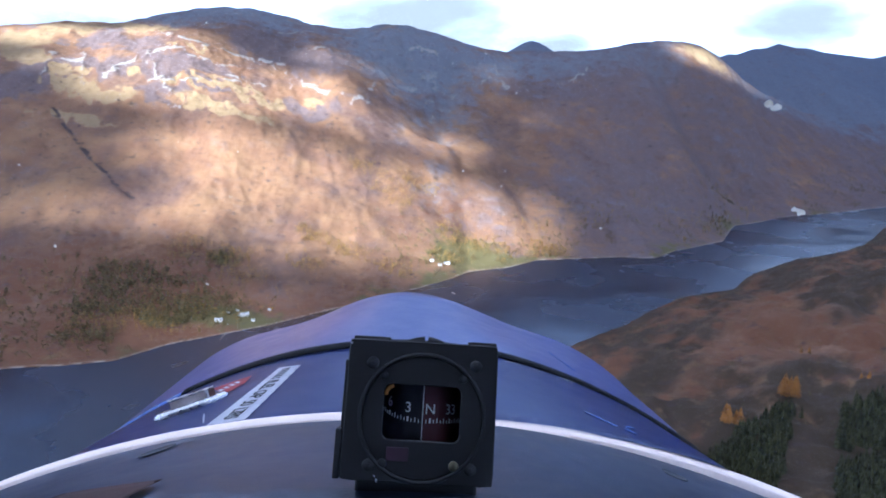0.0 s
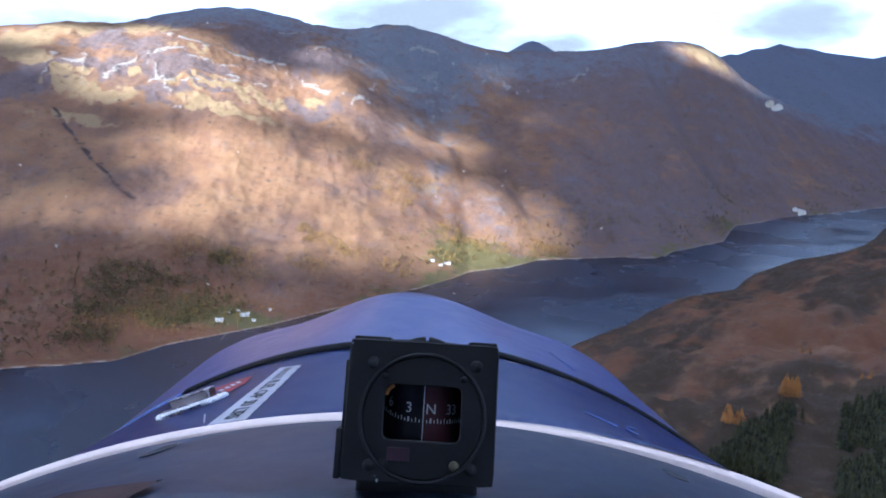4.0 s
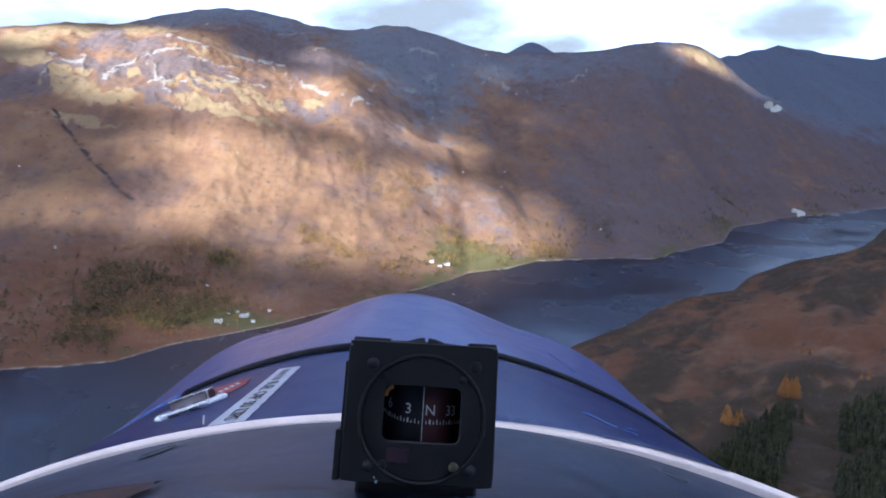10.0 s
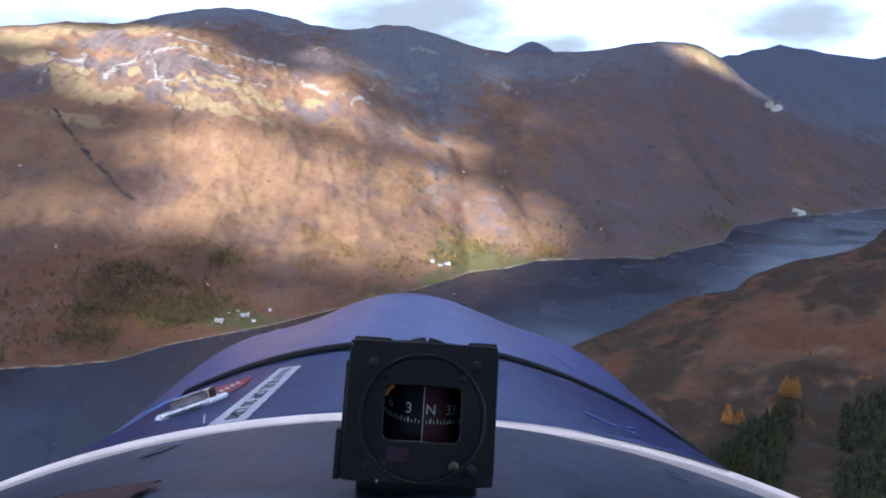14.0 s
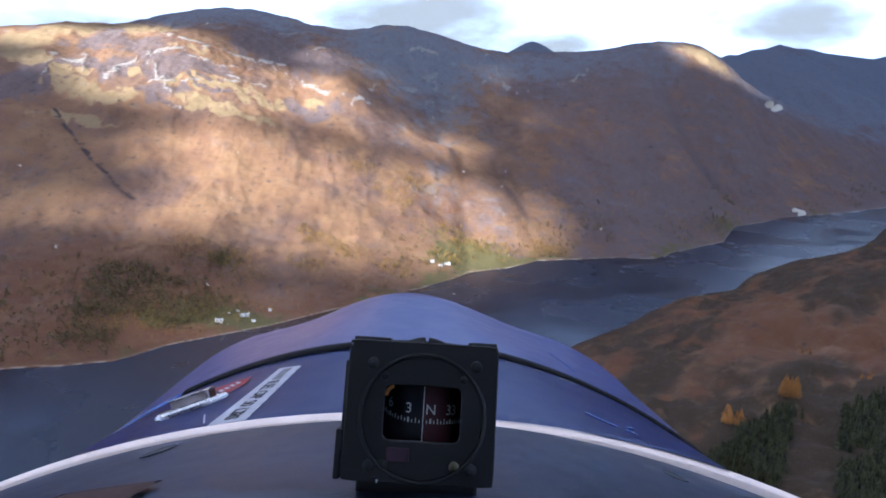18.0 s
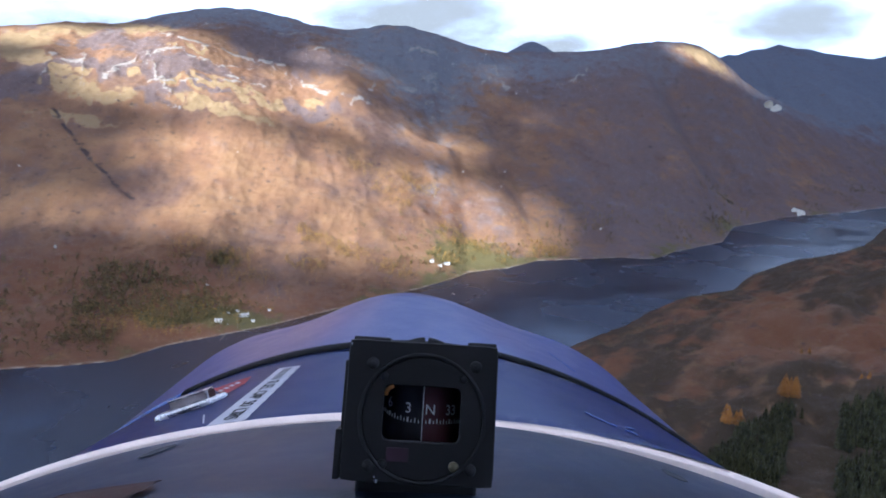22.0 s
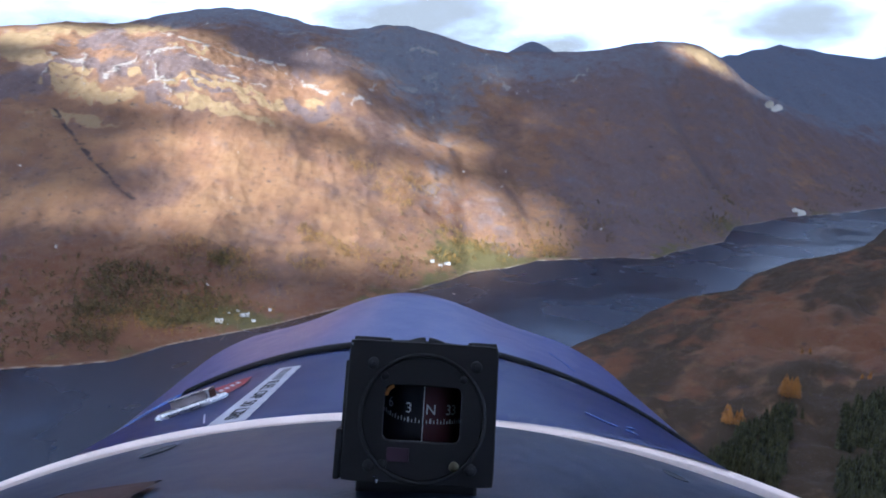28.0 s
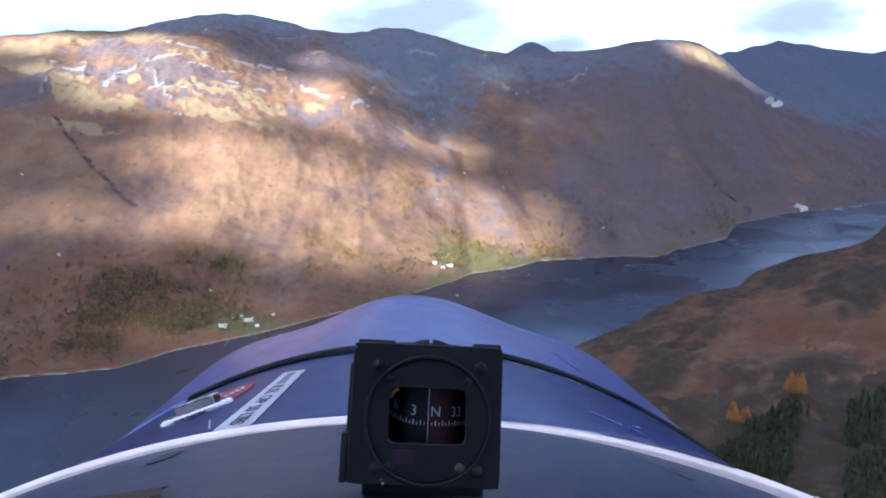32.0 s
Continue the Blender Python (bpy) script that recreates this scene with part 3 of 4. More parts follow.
tagged(ground, "russet and brown autumn hillsides of bracken and heather", "hillside", kind="structure")


def ground_z(x, y):
    return float(land(np.array([float(x)]), np.array([float(y)]), False)[0])


bm = bmesh.new()
for q in ((-9000, -6000), (9000, -6000), (9000, 9000), (-9000, 9000)):
    bm.verts.new((*q, 0.0))
bm.faces.new(bm.verts)
water = part("water", bm, M_WATER)
tagged(water, "dark rippled loch reflecting the sky and hills", "water", kind="structure")

# ---- broken cloud that shades most of the land ----
SHADE_Z = 1900.0
back = to_sun * ((SHADE_Z - 300) / to_sun.z)
cgx, cgy = np.arange(-7400, 2400, 30.0), np.arange(-7400, 3300, 30.0)
CX, CY = np.meshgrid(cgx, cgy)
LX, LY = CX - back.x, CY - back.y                   # the ground below, along the sun's rays


def patch(spots):
    """Where the sun's rays to round patches of ground (place, height, reach) meet the cloud."""
    share = np.zeros_like(CX)
    for ox, oy, oz, rx, ry in spots:
        lean = (300 - oz) / math.tan(SUN_EL)
        ox, oy = ox + to_sun.x / math.cos(SUN_EL) * lean, oy + to_sun.y / math.cos(SUN_EL) * lean
        share = share + np.exp(-((LX - ox) / (1.25 * rx)) ** 2 - ((LY - oy) / (1.3 * ry)) ** 2)
    return share


LOW_GAPS = (
    (-590, 1652, 232, 130, 70), (-536, 1780, 304, 130, 80), (-419, 1720, 233, 180, 100), (-276, 1736, 188, 180, 90), (-190, 2050, 335, 120, 65),
    (-681, 1464, 157, 120, 50), (-570, 1580, 200, 120, 50), (-120, 1640, 97, 170, 100), (75, 1892, 134, 145, 80), (181, 1788, 70, 90, 80), (-113, 1528, 49, 130, 60),
    (53, 1668, 33, 130, 60), (168, 1640, 9, 70, 40), (-874, 1388, 182, 80, 30), (-728, 1428, 149, 100, 30), (-404, 1520, 121, 110, 55),
    (-247, 1524, 78, 120, 55), (-395, 1165, 9, 75, 60), (8, 1548, 18, 90, 70),
)
HIGH_GAPS = (
    (-240, 2070, 370, 90, 60), (-110, 2030, 285, 100, 50),
    (-1200, 2180, 610, 260, 110), (-990, 2200, 615, 160, 110), (-930, 1950, 470, 190, 120), (-802, 1992, 488, 160, 120), (-650, 2080, 493, 170, 100),
    (-540, 2120, 458, 120, 80), (-400, 2340, 550, 110, 60), (1022, 3128, 656, 50, 60), (1149, 3116, 622, 90, 80), (1241, 3076, 559, 90, 80),
    (1369, 3120, 498, 60, 60), (1960, 4360, 670, 80, 26), (2060, 4345, 650, 80, 26),
)
SCRAPS = ((-850, 1800, 360, 150, 45), (-1120, 1870, 450, 90, 60), (-780, 1600, 245, 100, 35), (-500, 1480, 150, 110, 28), (-280, 1608, 130, 130, 25), (-630, 1770, 315, 90, 40))
ragged = fractal(CX / 300, CY / 300, 83, 5, 0.6)
THIN = ((-720, 1760, 340, 330, 110), (-350, 1380, 70, 300, 130), (-480, 1900, 360, 260, 120), (-860, 2050, 520, 330, 170), (-180, 2048, 324, 150, 90), (-78, 2100, 285, 130, 80), (-132, 1820, 178, 150, 80), (-180, 2300, 450, 200, 120), (120, 2300, 380, 250, 150), (480, 2450, 380, 300, 180), (300, 2650, 520, 250, 100))
density = 0.60 - 1.15 * np.minimum(patch(LOW_GAPS) + patch(HIGH_GAPS), 1.3) - 0.46 * np.minimum(patch(THIN), 1) + 0.55 * patch(SCRAPS)
density = density + (ragged - 0.5) * 0.9 + (fractal(CX / 95, CY / 95, 85, 3) - 0.5) * 0.8
cidx = np.arange(CX.size).reshape(CX.shape)
keep = (density[:-1, :-1] + density[1:, 1:] + density[1:, :-1] + density[:-1, 1:]) / 4 > 0
cq = np.stack([cidx[:-1, :-1], cidx[:-1, 1:], cidx[1:, 1:], cidx[1:, :-1]], -1)[keep]
thick = np.clip(density, 0.05, 1) * 130
cv = np.concatenate([np.stack([CX, CY, SHADE_Z + thick], -1).reshape(-1, 3), np.stack([CX, CY, SHADE_Z - thick * 0.5], -1).reshape(-1, 3)])
cloud = link_mesh("cloud", arrays_mesh("cloud", cv, np.concatenate([cq, cq[:, ::-1] + CX.size])), M_CLOUD)
tagged(cloud, "broken layer of pale cloud over the loch", "cloud", kind="stuff")


# ---- the aircraft's nose; its places are given from the pilot's eye ----
BASE = Vector((-0.07, 0.9, -0.95))
aircraft = thing("light_aircraft", EYE + BASE, "blue light aircraft nose seen from its cockpit in flight", "aircraft")


def rel(p):
    return Vector(p) - BASE


MID = (0.6, -0.056, -0.3045), (0.9, -0.070, -0.342), (1.35, -0.080, -0.397)


def mid(y):
    ys = [m[0] for m in MID]
    return float(np.interp(y, ys, [m[1] for m in MID])), float(np.interp(y, ys, [m[2] for m in MID]))


def drop_rim(w):
    return 1.06 - math.sqrt(max(1.1236 - w * w, 0.02))


def drop_seam(w):
    return 0.80 * w * w + 0.35 * max(abs(w) - 0.46, 0) ** 2 + 0.020 * max(w - 0.15, 0) + side(w, 0.455)


NOSE_W = [0, 0.06, 0.12, 0.20, 0.28, 0.36, 0.46, 0.55, 0.70]
NOSE_D = [0, 0.007, 0.028, 0.066, 0.086, 0.108, 0.168, 0.262, 0.45]


def drop_nose(w):
    ws = [abs(w) + k * 0.02 for k in (-2, -1, 0, 1, 2)]
    return sum(float(np.interp(abs(v), NOSE_W, NOSE_D)) for v in ws) / 5 - 0.0042 + 0.085 * max(w - 0.18, 0)


def side(w, start):
    """The turn from the top skin into the fuselage's flank."""
    return 5.0 * max(abs(w) - start, 0) ** 1.6


def skin(w, y):
    """A point of the blue top skin at w metres from its middle and y metres ahead."""
    cx, cz = mid(y)
    if y < 0.9:
        t = (y - 0.6) / 0.3
        return Vector((cx + w, y, cz - (1 - t) * (drop_rim(w) + side(w, 0.345)) - t * drop_seam(w)))
    t = min((y - 0.9) / 0.45, 1)
    t = t * t * (3 - 2 * t)
    return Vector((cx + w, y, cz - (1 - t) * drop_seam(w) - t * drop_nose(w)))


def skin_frame(w, y):
    """The pose on the skin: x to the right, y ahead, z out of the skin."""
    p, e = skin(w, y), 0.004
    a, b = (skin(w + e, y) - skin(w - e, y)).normalized(), (skin(w, y + e) - skin(w, y - e)).normalized()
    n = a.cross(b).normalized()
    b = n.cross(a)
    m = Matrix((a, b, n)).transposed().to_4x4()
    m.translation = rel(p)
    return m


WS = [k * 0.0155 for k in range(-38, 39)]


def round_section(y, spread=1.0, lower=0.0):
    """A closed ring: top skin, sides and belly."""
    cx, cz = mid(min(y, 1.35))
    top = [rel((cx + w * spread, y, skin(w, min(y, 1.35)).z - lower)) for w in WS]
    right, left = top[-1], top[0]
    under = [Vector((right.x, top[0].y, -0.02)), Vector((right.x - 0.12, top[0].y, -0.14))]
    under += [Vector((left.x + 0.12, top[0].y, -0.14)), Vector((left.x, top[0].y, -0.02))]
    return top + under


bm = bmesh.new()
loft(bm, [[rel(skin(w, 0.605 + k * 0.02825)) for w in WS] for k in range(11)])
bmesh.ops.solidify(bm, geom=bm.faces[:], thickness=0.0025)
part("top_deck", bm, M_BLUE, aircraft, "glossy blue painted decking ahead of the windscreen", True)

bm = bmesh.new()
rings = [round_section(0.905 + k * 0.0371) for k in range(13)]
for grow, low, ahead in ((0.97, 0.012, 1.375), (0.90, 0.045, 1.40), (0.74, 0.12, 1.43), (0.45, 0.25, 1.45)):
    rings.append(round_section(ahead, grow, low))
loft(bm, rings, closed=True)
part("engine_cowling", bm, M_BLUE, aircraft, "glossy blue engine cowling with a humped middle", True)

# the black seal between decking and cowling, with a bright edge where the paint is worn
bm = bmesh.new()
section = ((-0.010, 0.0008), (-0.009, 0.0040), (0.004, 0.0060), (0.012, 0.0060), (0.013, 0.0005))
loft(bm, [[rel(skin(w, 0.895 + a)) + Vector((0, 0, b)) for a, b in section] for w in WS if w > -0.318])
part("rubber_seal", bm, M_SEAM, aircraft, "black rubber seal across the nose", True)
bm = bmesh.new()
rolled = ((-0.007, 0.0002), (-0.005, 0.0036), (0.0, 0.0050), (0.005, 0.0036), (0.008, 0.0002))
loft(bm, [[rel(skin(w, 0.893 + a)) + Vector((0, 0, b)) for a, b in rolled] for w in WS if w < -0.305])
part("rolled_edge", bm, M_LIP, aircraft, "bright blue rolled edge of the decking", True)
for lo, hi in ((0.160, 0.176), (0.196, 0.214), (0.236, 0.258)):
    bm = bmesh.new()
    loft(bm, [[rel(skin(w, 0.878 + a)) + Vector((0, 0, b)) for a, b in ((-0.0006, 0.0002), (0.0, 0.0006), (0.0006, 0.0002))] for w in np.linspace(lo, hi, 6)])
    part("worn_edge", bm, M_CHROME, aircraft, "bare metal where the paint is worn beside the seal", True)


def sag(w):
    """How far the glare shield's edge hangs below the decking's rim."""
    return 0.0034 * smooth01((w - 0.03) / 0.08) + 0.0040 * smooth01((w - 0.15) / 0.30), 0.0120 * smooth01((w - 0.08) / 0.36) - 0.0030 * math.exp(-((w + 0.02) / 0.22) ** 2)


def rim_point(w, y, up):
    return rel((-0.056 + w, y, -0.3045 - drop_rim(w) + up - sag(w)[0]))


for lo, hi, rise in ((-0.62, 0.432, 0.0), (0.434, 0.62, 0.0015)):
    bm = bmesh.new()
    ws = np.linspace(lo, hi, max(int((hi - lo) / 0.012), 4))
    prof = ((0.596, -0.016), (0.596, 0.0002), (0.598, 0.0012), (0.607, 0.0026), (0.610, 0.0016), (0.610, -0.003))
    loft(bm, [[rim_point(w, y, u + rise) for y, u in prof] for w in ws], caps=False)
    part("trim_strip", bm, M_CREAM, aircraft, "cream edging strip along the windscreen's foot", True)

SHIELD_Y, SHIELD_Z = [0.10, 0.20, 0.33, 0.45, 0.595], [-0.176, -0.186, -0.214, -0.260, -0.3075]


def shield_point(w, y):
    return rel((-0.056 + w, y, float(np.interp(y, SHIELD_Y, SHIELD_Z)) - drop_rim(w) - sag(w)[1]))


bm = bmesh.new()
ws, ys = np.linspace(-0.62, 0.62, 220), np.linspace(0.10, 0.595, 70)
crease = (fractal(*np.meshgrid(ws * 55, ys * 26), 131, 3) - 0.5) * 0.0032 * (0.35 + 0.65 * smooth01((ws - 0.02) / 0.10))
crease = crease * smooth01((0.585 - ys) / 0.03)[:, None]          # the vinyl lies flat under the edging
loft(bm, [[shield_point(w, y) + Vector((0, 0, crease[j][i])) for i, w in enumerate(ws)] for j, y in enumerate(ys)])
bmesh.ops.solidify(bm, geom=bm.faces[:], thickness=0.004)
part("glare_shield", bm, M_SHIELD, aircraft, "dark grey-blue vinyl glare shield", True)
# instrument panel that closes the space below the glare shield
bm = bmesh.new()
box(bm, -0.55, 0.55, -0.79, -0.77, 0.0, 0.55, 0.006)
part("instrument_panel", bm, M_CASE, aircraft, "dark instrument panel below the glare shield")

# the cabin round and behind the eye, which keeps the panel in shade
bm = bmesh.new()
ws = np.linspace(-0.62, 0.62, 30)
loft(bm, [[rel((-0.056 + 0.86 * w, y, 0.335 - 0.9 * w * w - 0.25 * max(-y - 0.5, 0) ** 2)) for w in ws] for y in np.linspace(0.055, -1.25, 14)])
bmesh.ops.solidify(bm, geom=bm.faces[:], thickness=0.01)
part("cabin_roof", bm, M_BLUE, aircraft, "blue cabin roof over the seats", True)
for sx in (-1, 1):
    bm = bmesh.new()
    x0 = -0.056 + sx * 0.575 - BASE.x
    box(bm, x0 - 0.008, x0 + 0.008, -2.15, -0.30, 0.0, 0.42, 0.004)
    box(bm, x0 - 0.008, x0 + 0.008, -2.15, -1.60, 0.42, 0.95, 0.004)
    box(bm, x0 - 0.008, x0 + 0.008, -0.90, -0.84, 0.42, 0.93, 0.004)
    part("cabin_side", bm, M_BLUE, aircraft, "blue fuselage side with a window opening")
bm = bmesh.new()
box(bm, -0.57, 0.60, -2.16, -2.14, 0.0, 1.05, 0.004)
part("rear_bulkhead", bm, M_LEATHER, aircraft, "dark trimmed bulkhead behind the seats")
bm = bmesh.new()
box(bm, -0.57, 0.60, -2.15, 0.0, -0.02, 0.0, 0.004)
part("cabin_floor", bm, M_SHIELD, aircraft, "dark cabin floor")

for w, y, rx, ry in ((-0.201, 0.540, 0.0098, 0.030), (0.261, 0.524, 0.0080, 0.022)):
    bm = bmesh.new()
    bmesh.ops.create_circle(bm, cap_ends=True, segments=20, radius=1, matrix=Matrix.Translation(shield_point(w, y) + Vector((0, 0, 0.0006))) @ Matrix.Rotation(math.asin(w), 4, "Y") @ Matrix.Rotation(-0.33, 4, "X") @ Matrix.Diagonal((rx, ry, 1, 1)))
    ex = bmesh.ops.extrude_face_region(bm, geom=bm.faces[:])
    bmesh.ops.translate(bm, verts=[v for v in ex["geom"] if isinstance(v, bmesh.types.BMVert)], vec=(0, 0, 0.0004))
    part("screw_recess", bm, M_HOLE, aircraft, "dark oval screw recess in the glare shield")
bm = bmesh.new()
loft(bm, [[shield_point(w, y) + Vector((0, 0, 0.004)) for w in np.linspace(-0.182, -0.118, 12)] for y in np.linspace(0.300, 0.368, 6)])
bmesh.ops.solidify(bm, geom=bm.faces[:], thickness=0.003)
part("leather_pad", bm, M_LEATHER, aircraft, "red-brown leather pad on the glare shield", True)


# fuel filler: oval plate with a raised lever, a red decal and a white strip label on the decking
def oval(bm, rx, ry, z0, z1, seg=32, m=Matrix()):
    loops = []
    for z, s in ((z0, 1.0), (z1 * 0.6 + z0 * 0.4, 1.0), (z1, 0.93)):
        loops.append([m @ Vector((rx * s * math.cos(a), ry * s * math.sin(a), z)) for a in np.linspace(0, 2 * math.pi, seg, endpoint=False)])
    loft(bm, loops, closed=True)
    bm.faces.new(loops_verts(bm, seg))


def loops_verts(bm, seg):
    bm.verts.ensure_lookup_table()
    return [bm.verts[len(bm.verts) - seg + i] for i in range(seg)]


filler_m = skin_frame(-0.2345, 0.718)
TURN = Matrix.Rotation(radians(29), 4, "Z")
bm = bmesh.new()
oval(bm, 0.0425, 0.0135, 0.0, 0.0060, 36, filler_m @ TURN)
cap = part("fuel_filler_cap", bm, M_CHROME, aircraft, "polished oval fuel filler cap with a raised lever", True)
bm = bmesh.new()
box(bm, -0.022, 0.020, 0.002, 0.0055, 0.005, 0.0150, 0.0012, filler_m @ TURN)
lever = part("lever", bm, M_LEVER, cap, "upright dull grey lever")
bm = bmesh.new()
box(bm, -0.024, 0.029, 0.0005, 0.007, 0.0148, 0.0166, 0.0008, filler_m @ TURN)
box(bm, 0.0185, 0.0215, -0.004, 0.007, 0.005, 0.0162, 0.0008, filler_m @ TURN)
part("lever_rim", bm, M_CHROME, lever, "bright metal rim")
bm = bmesh.new()
box(bm, 0.0217, 0.0292, -0.003, 0.0055, 0.005, 0.0146, 0.0005, filler_m @ TURN)
part("lever_face", bm, M_LEATHER, lever, "dark red-brown end of the lever")


def strip(name, corners, lift, mat, parent, label="", smooth=False, n=14, worn=0.0):
    """A thin film on the decking between two edges, each from one (w, y) to another."""
    (a0, a1), (b0, b1) = corners
    bm = bmesh.new()
    rows_ = []
    for k in range(n + 1):
        t = k / n
        p = [a0[i] + (a1[i] - a0[i]) * t for i in (0, 1)]
        q = [b0[i] + (b1[i] - b0[i]) * t + worn * math.sin(k * 2.4 + i) for i in (0, 1)]
        rows_.append([rel(skin(p[0] + (q[0] - p[0]) * s, p[1] + (q[1] - p[1]) * s)) + Vector((0, 0, lift)) for s in (0, 0.33, 0.67, 1)])
    loft(bm, rows_)
    bmesh.ops.solidify(bm, geom=bm.faces[:], thickness=0.0003)
    return part(name, bm, mat, parent, label, smooth)


# edges of the label run from the far end to the near end
LAB_A, LAB_B = ((-0.1540, 0.8321), (-0.1850, 0.618)), ((-0.1230, 0.8233), (-0.1450, 0.618))
label_strip = strip("placard", (LAB_A, LAB_B), 0.0012, M_WHITE, aircraft, "white strip label with black lettering on the blue decking", n=20, worn=0.0008)
strip("red_decal", (((-0.189, 0.823), (-0.2375, 0.808)), ((-0.1887, 0.785), (-0.2039, 0.745))), 0.0012, M_RED, aircraft, "faded red fuel decal", n=10, worn=0.001)
for k in range(4):
    u0, v0 = -0.198 - k * 0.0052, 0.802 - k * 0.0075
    strip("decal_bar", (((u0 - 0.006, v0 + 0.004), (u0 - 0.0095, v0)), ((u0 + 0.002, v0 - 0.008), (u0 - 0.0015, v0 - 0.012))), 0.0018, M_WHITE, aircraft, n=2)


def label_point(s, c):
    """On the placard: s from its far end to its near end, c across it."""
    a = [LAB_A[0][i] + (LAB_A[1][i] - LAB_A[0][i]) * s for i in (0, 1)]
    b = [LAB_B[0][i] + (LAB_B[1][i] - LAB_B[0][i]) * s for i in (0, 1)]
    return rel(skin(a[0] + (b[0] - a[0]) * c, a[1] + (b[1] - a[1]) * c)) + Vector((0, 0, 0.0019))


def letter_mesh(text, size):
    cu = bpy.data.curves.new("letter", "FONT")
    cu.body, cu.size, cu.extrude = text, size, 0.00012
    cu.align_x, cu.align_y = "CENTER", "CENTER"
    tmp = new("letter", cu)
    me = bpy.data.meshes.new_from_object(tmp.evaluated_get(bpy.context.evaluated_depsgraph_get()))
    bpy.data.objects.remove(tmp)
    return me


def letters(text, size, mat, parent, place, name="letter"):
    for k, ch in enumerate(text):
        if ch == " ":
            continue
        me = letter_mesh(ch, size)
        ob = link_mesh(name, me, mat, parent, smooth=False)
        ob.matrix_basis = place(k)


def on_placard(s):
    p, e = label_point(s, 0.5), 0.01
    along = (label_point(s + e, 0.5) - label_point(s - e, 0.5)).normalized()
    across = (label_point(s, 0.9) - label_point(s, 0.1)).normalized()
    out = along.cross(across).normalized()
    if out.z < 0:
        out = -out
    up = out.cross(along).normalized()
    m = Matrix((along, up, out)).transposed().to_4x4()
    m.translation = p
    return m @ Matrix.Diagonal((0.95, 1, 1, 1))


WORDS = "FUEL CAP 50 LTRS"
letters(WORDS, 0.0225, M_INK, label_strip, lambda k: on_placard(0.335 + k * 0.0405))
for k in range(6):                                   # a first word that cannot be read
    bm = bmesh.new()
    box(bm, -0.0012, 0.0012, -0.006, 0.006, 0, 0.0003, 0, on_placard(0.065 + k * 0.040))
    part("letter_bar", bm, M_INK, label_strip)

strip("paint_tick", (((-0.2048, 0.668), (-0.1932, 0.630)), ((-0.2028, 0.668), (-0.1912, 0.630))), 0.0010, M_WHITE, aircraft, "small white painted tick", n=3)

# scratches in the paint
for w, y, ln, turn in ((0.2355, 0.675, 0.042, -51), (0.262, 0.650, 0.014, -50), (0.266, 0.668, 0.008, -20), (0.271, 0.672, 0.006, -70), (0.276, 1.055, 0.125, -84)):
    bm = bmesh.new()
    m = skin_frame(w, y) @ Matrix.Rotation(radians(turn), 4, "Z")
    box(bm, -ln / 2, ln / 2, -0.0022, 0.0022, 0.0002, 0.0014, 0.0005, m)
    part("paint_scratch", bm, M_STREAK, aircraft, "pale scratch in the blue paint")


# windscreen
def screen_point(w, v):
    a = Vector((-0.056 + w, 0.600, -0.290 - drop_rim(w)))
    b = Vector((-0.056 + 0.86 * w, 0.06, 0.33 - 0.9 * w * w))
    out = Vector((0.5 * w, 0.55, 0.55))
    return rel(a.lerp(b, v) + out * (0.50 * v * (1 - v)))


bm = bmesh.new()
SW = np.linspace(-0.62, 0.62, 48)
loft(bm, [[screen_point(w, v) for w in SW] for v in np.linspace(0, 1, 24)])
screen = part("windscreen", bm, M_PERSPEX, aircraft, "clear curved perspex windscreen with dried specks", True)
screen.visible_shadow = False


def screen_frame(w, v):
    p = screen_point(w, v)
    a = (screen_point(w + 0.01, v) - screen_point(w - 0.01, v)).normalized()
    b = (screen_point(w, v + 0.01) - screen_point(w, v - 0.01)).normalized()
    n = a.cross(b).normalized()
    m = Matrix((a, n.cross(a), n)).transposed().to_4x4()
    m.translation = p
    return m


def splat(bm, m, r, lobes, rng):
    """A thin dried drop with an uneven rim."""
    ring = [r * (0.55 + 0.45 * rng.random()) for _ in range(lobes)]
    pts = [Vector((ring[k] * math.cos(2 * math.pi * k / lobes), ring[k] * math.sin(2 * math.pi * k / lobes), 0.0002)) for k in range(lobes)]
    low = [bm.verts.new(m @ p) for p in pts]
    top = bm.verts.new(m @ Vector((0, 0, 0.0012)))
    for k in range(lobes):
        bm.faces.new((low[k], low[(k + 1) % lobes], top))


SPECKS = ((0.270, 0.435, 0.0052), (0.315, 0.340, 0.0042), (-0.250, 0.260, 0.0016), (-0.145, 0.175, 0.0016), (0.180, 0.255, 0.0010), (0.065, 0.150, 0.0010), (0.110, 0.205, 0.0008), (0.100, 0.285, 0.0008))
rng = random.Random(4)
for w, v, r in SPECKS:
    bm = bmesh.new()
    m = screen_frame(w, v)
    for k in range(3):
        splat(bm, m @ Matrix.Translation(((rng.random() - 0.5) * r * 1.6, (rng.random() - 0.5) * r * 1.2, -0.002)), r * (0.5 + 0.5 * rng.random()), 9, rng)
    part("dried_speck", bm, M_SPECK, screen, "pale dried dropping on the perspex")
bm = bmesh.new()
for k in range(70):
    splat(bm, screen_frame(rng.uniform(-0.45, 0.12), rng.uniform(0.26, 0.62)) @ Matrix.Translation((0, 0, -0.002)), rng.uniform(0.0003, 0.0009), 6, rng)
tagged(part("dust_specks", bm, M_SPECK, screen), kind="stuff")

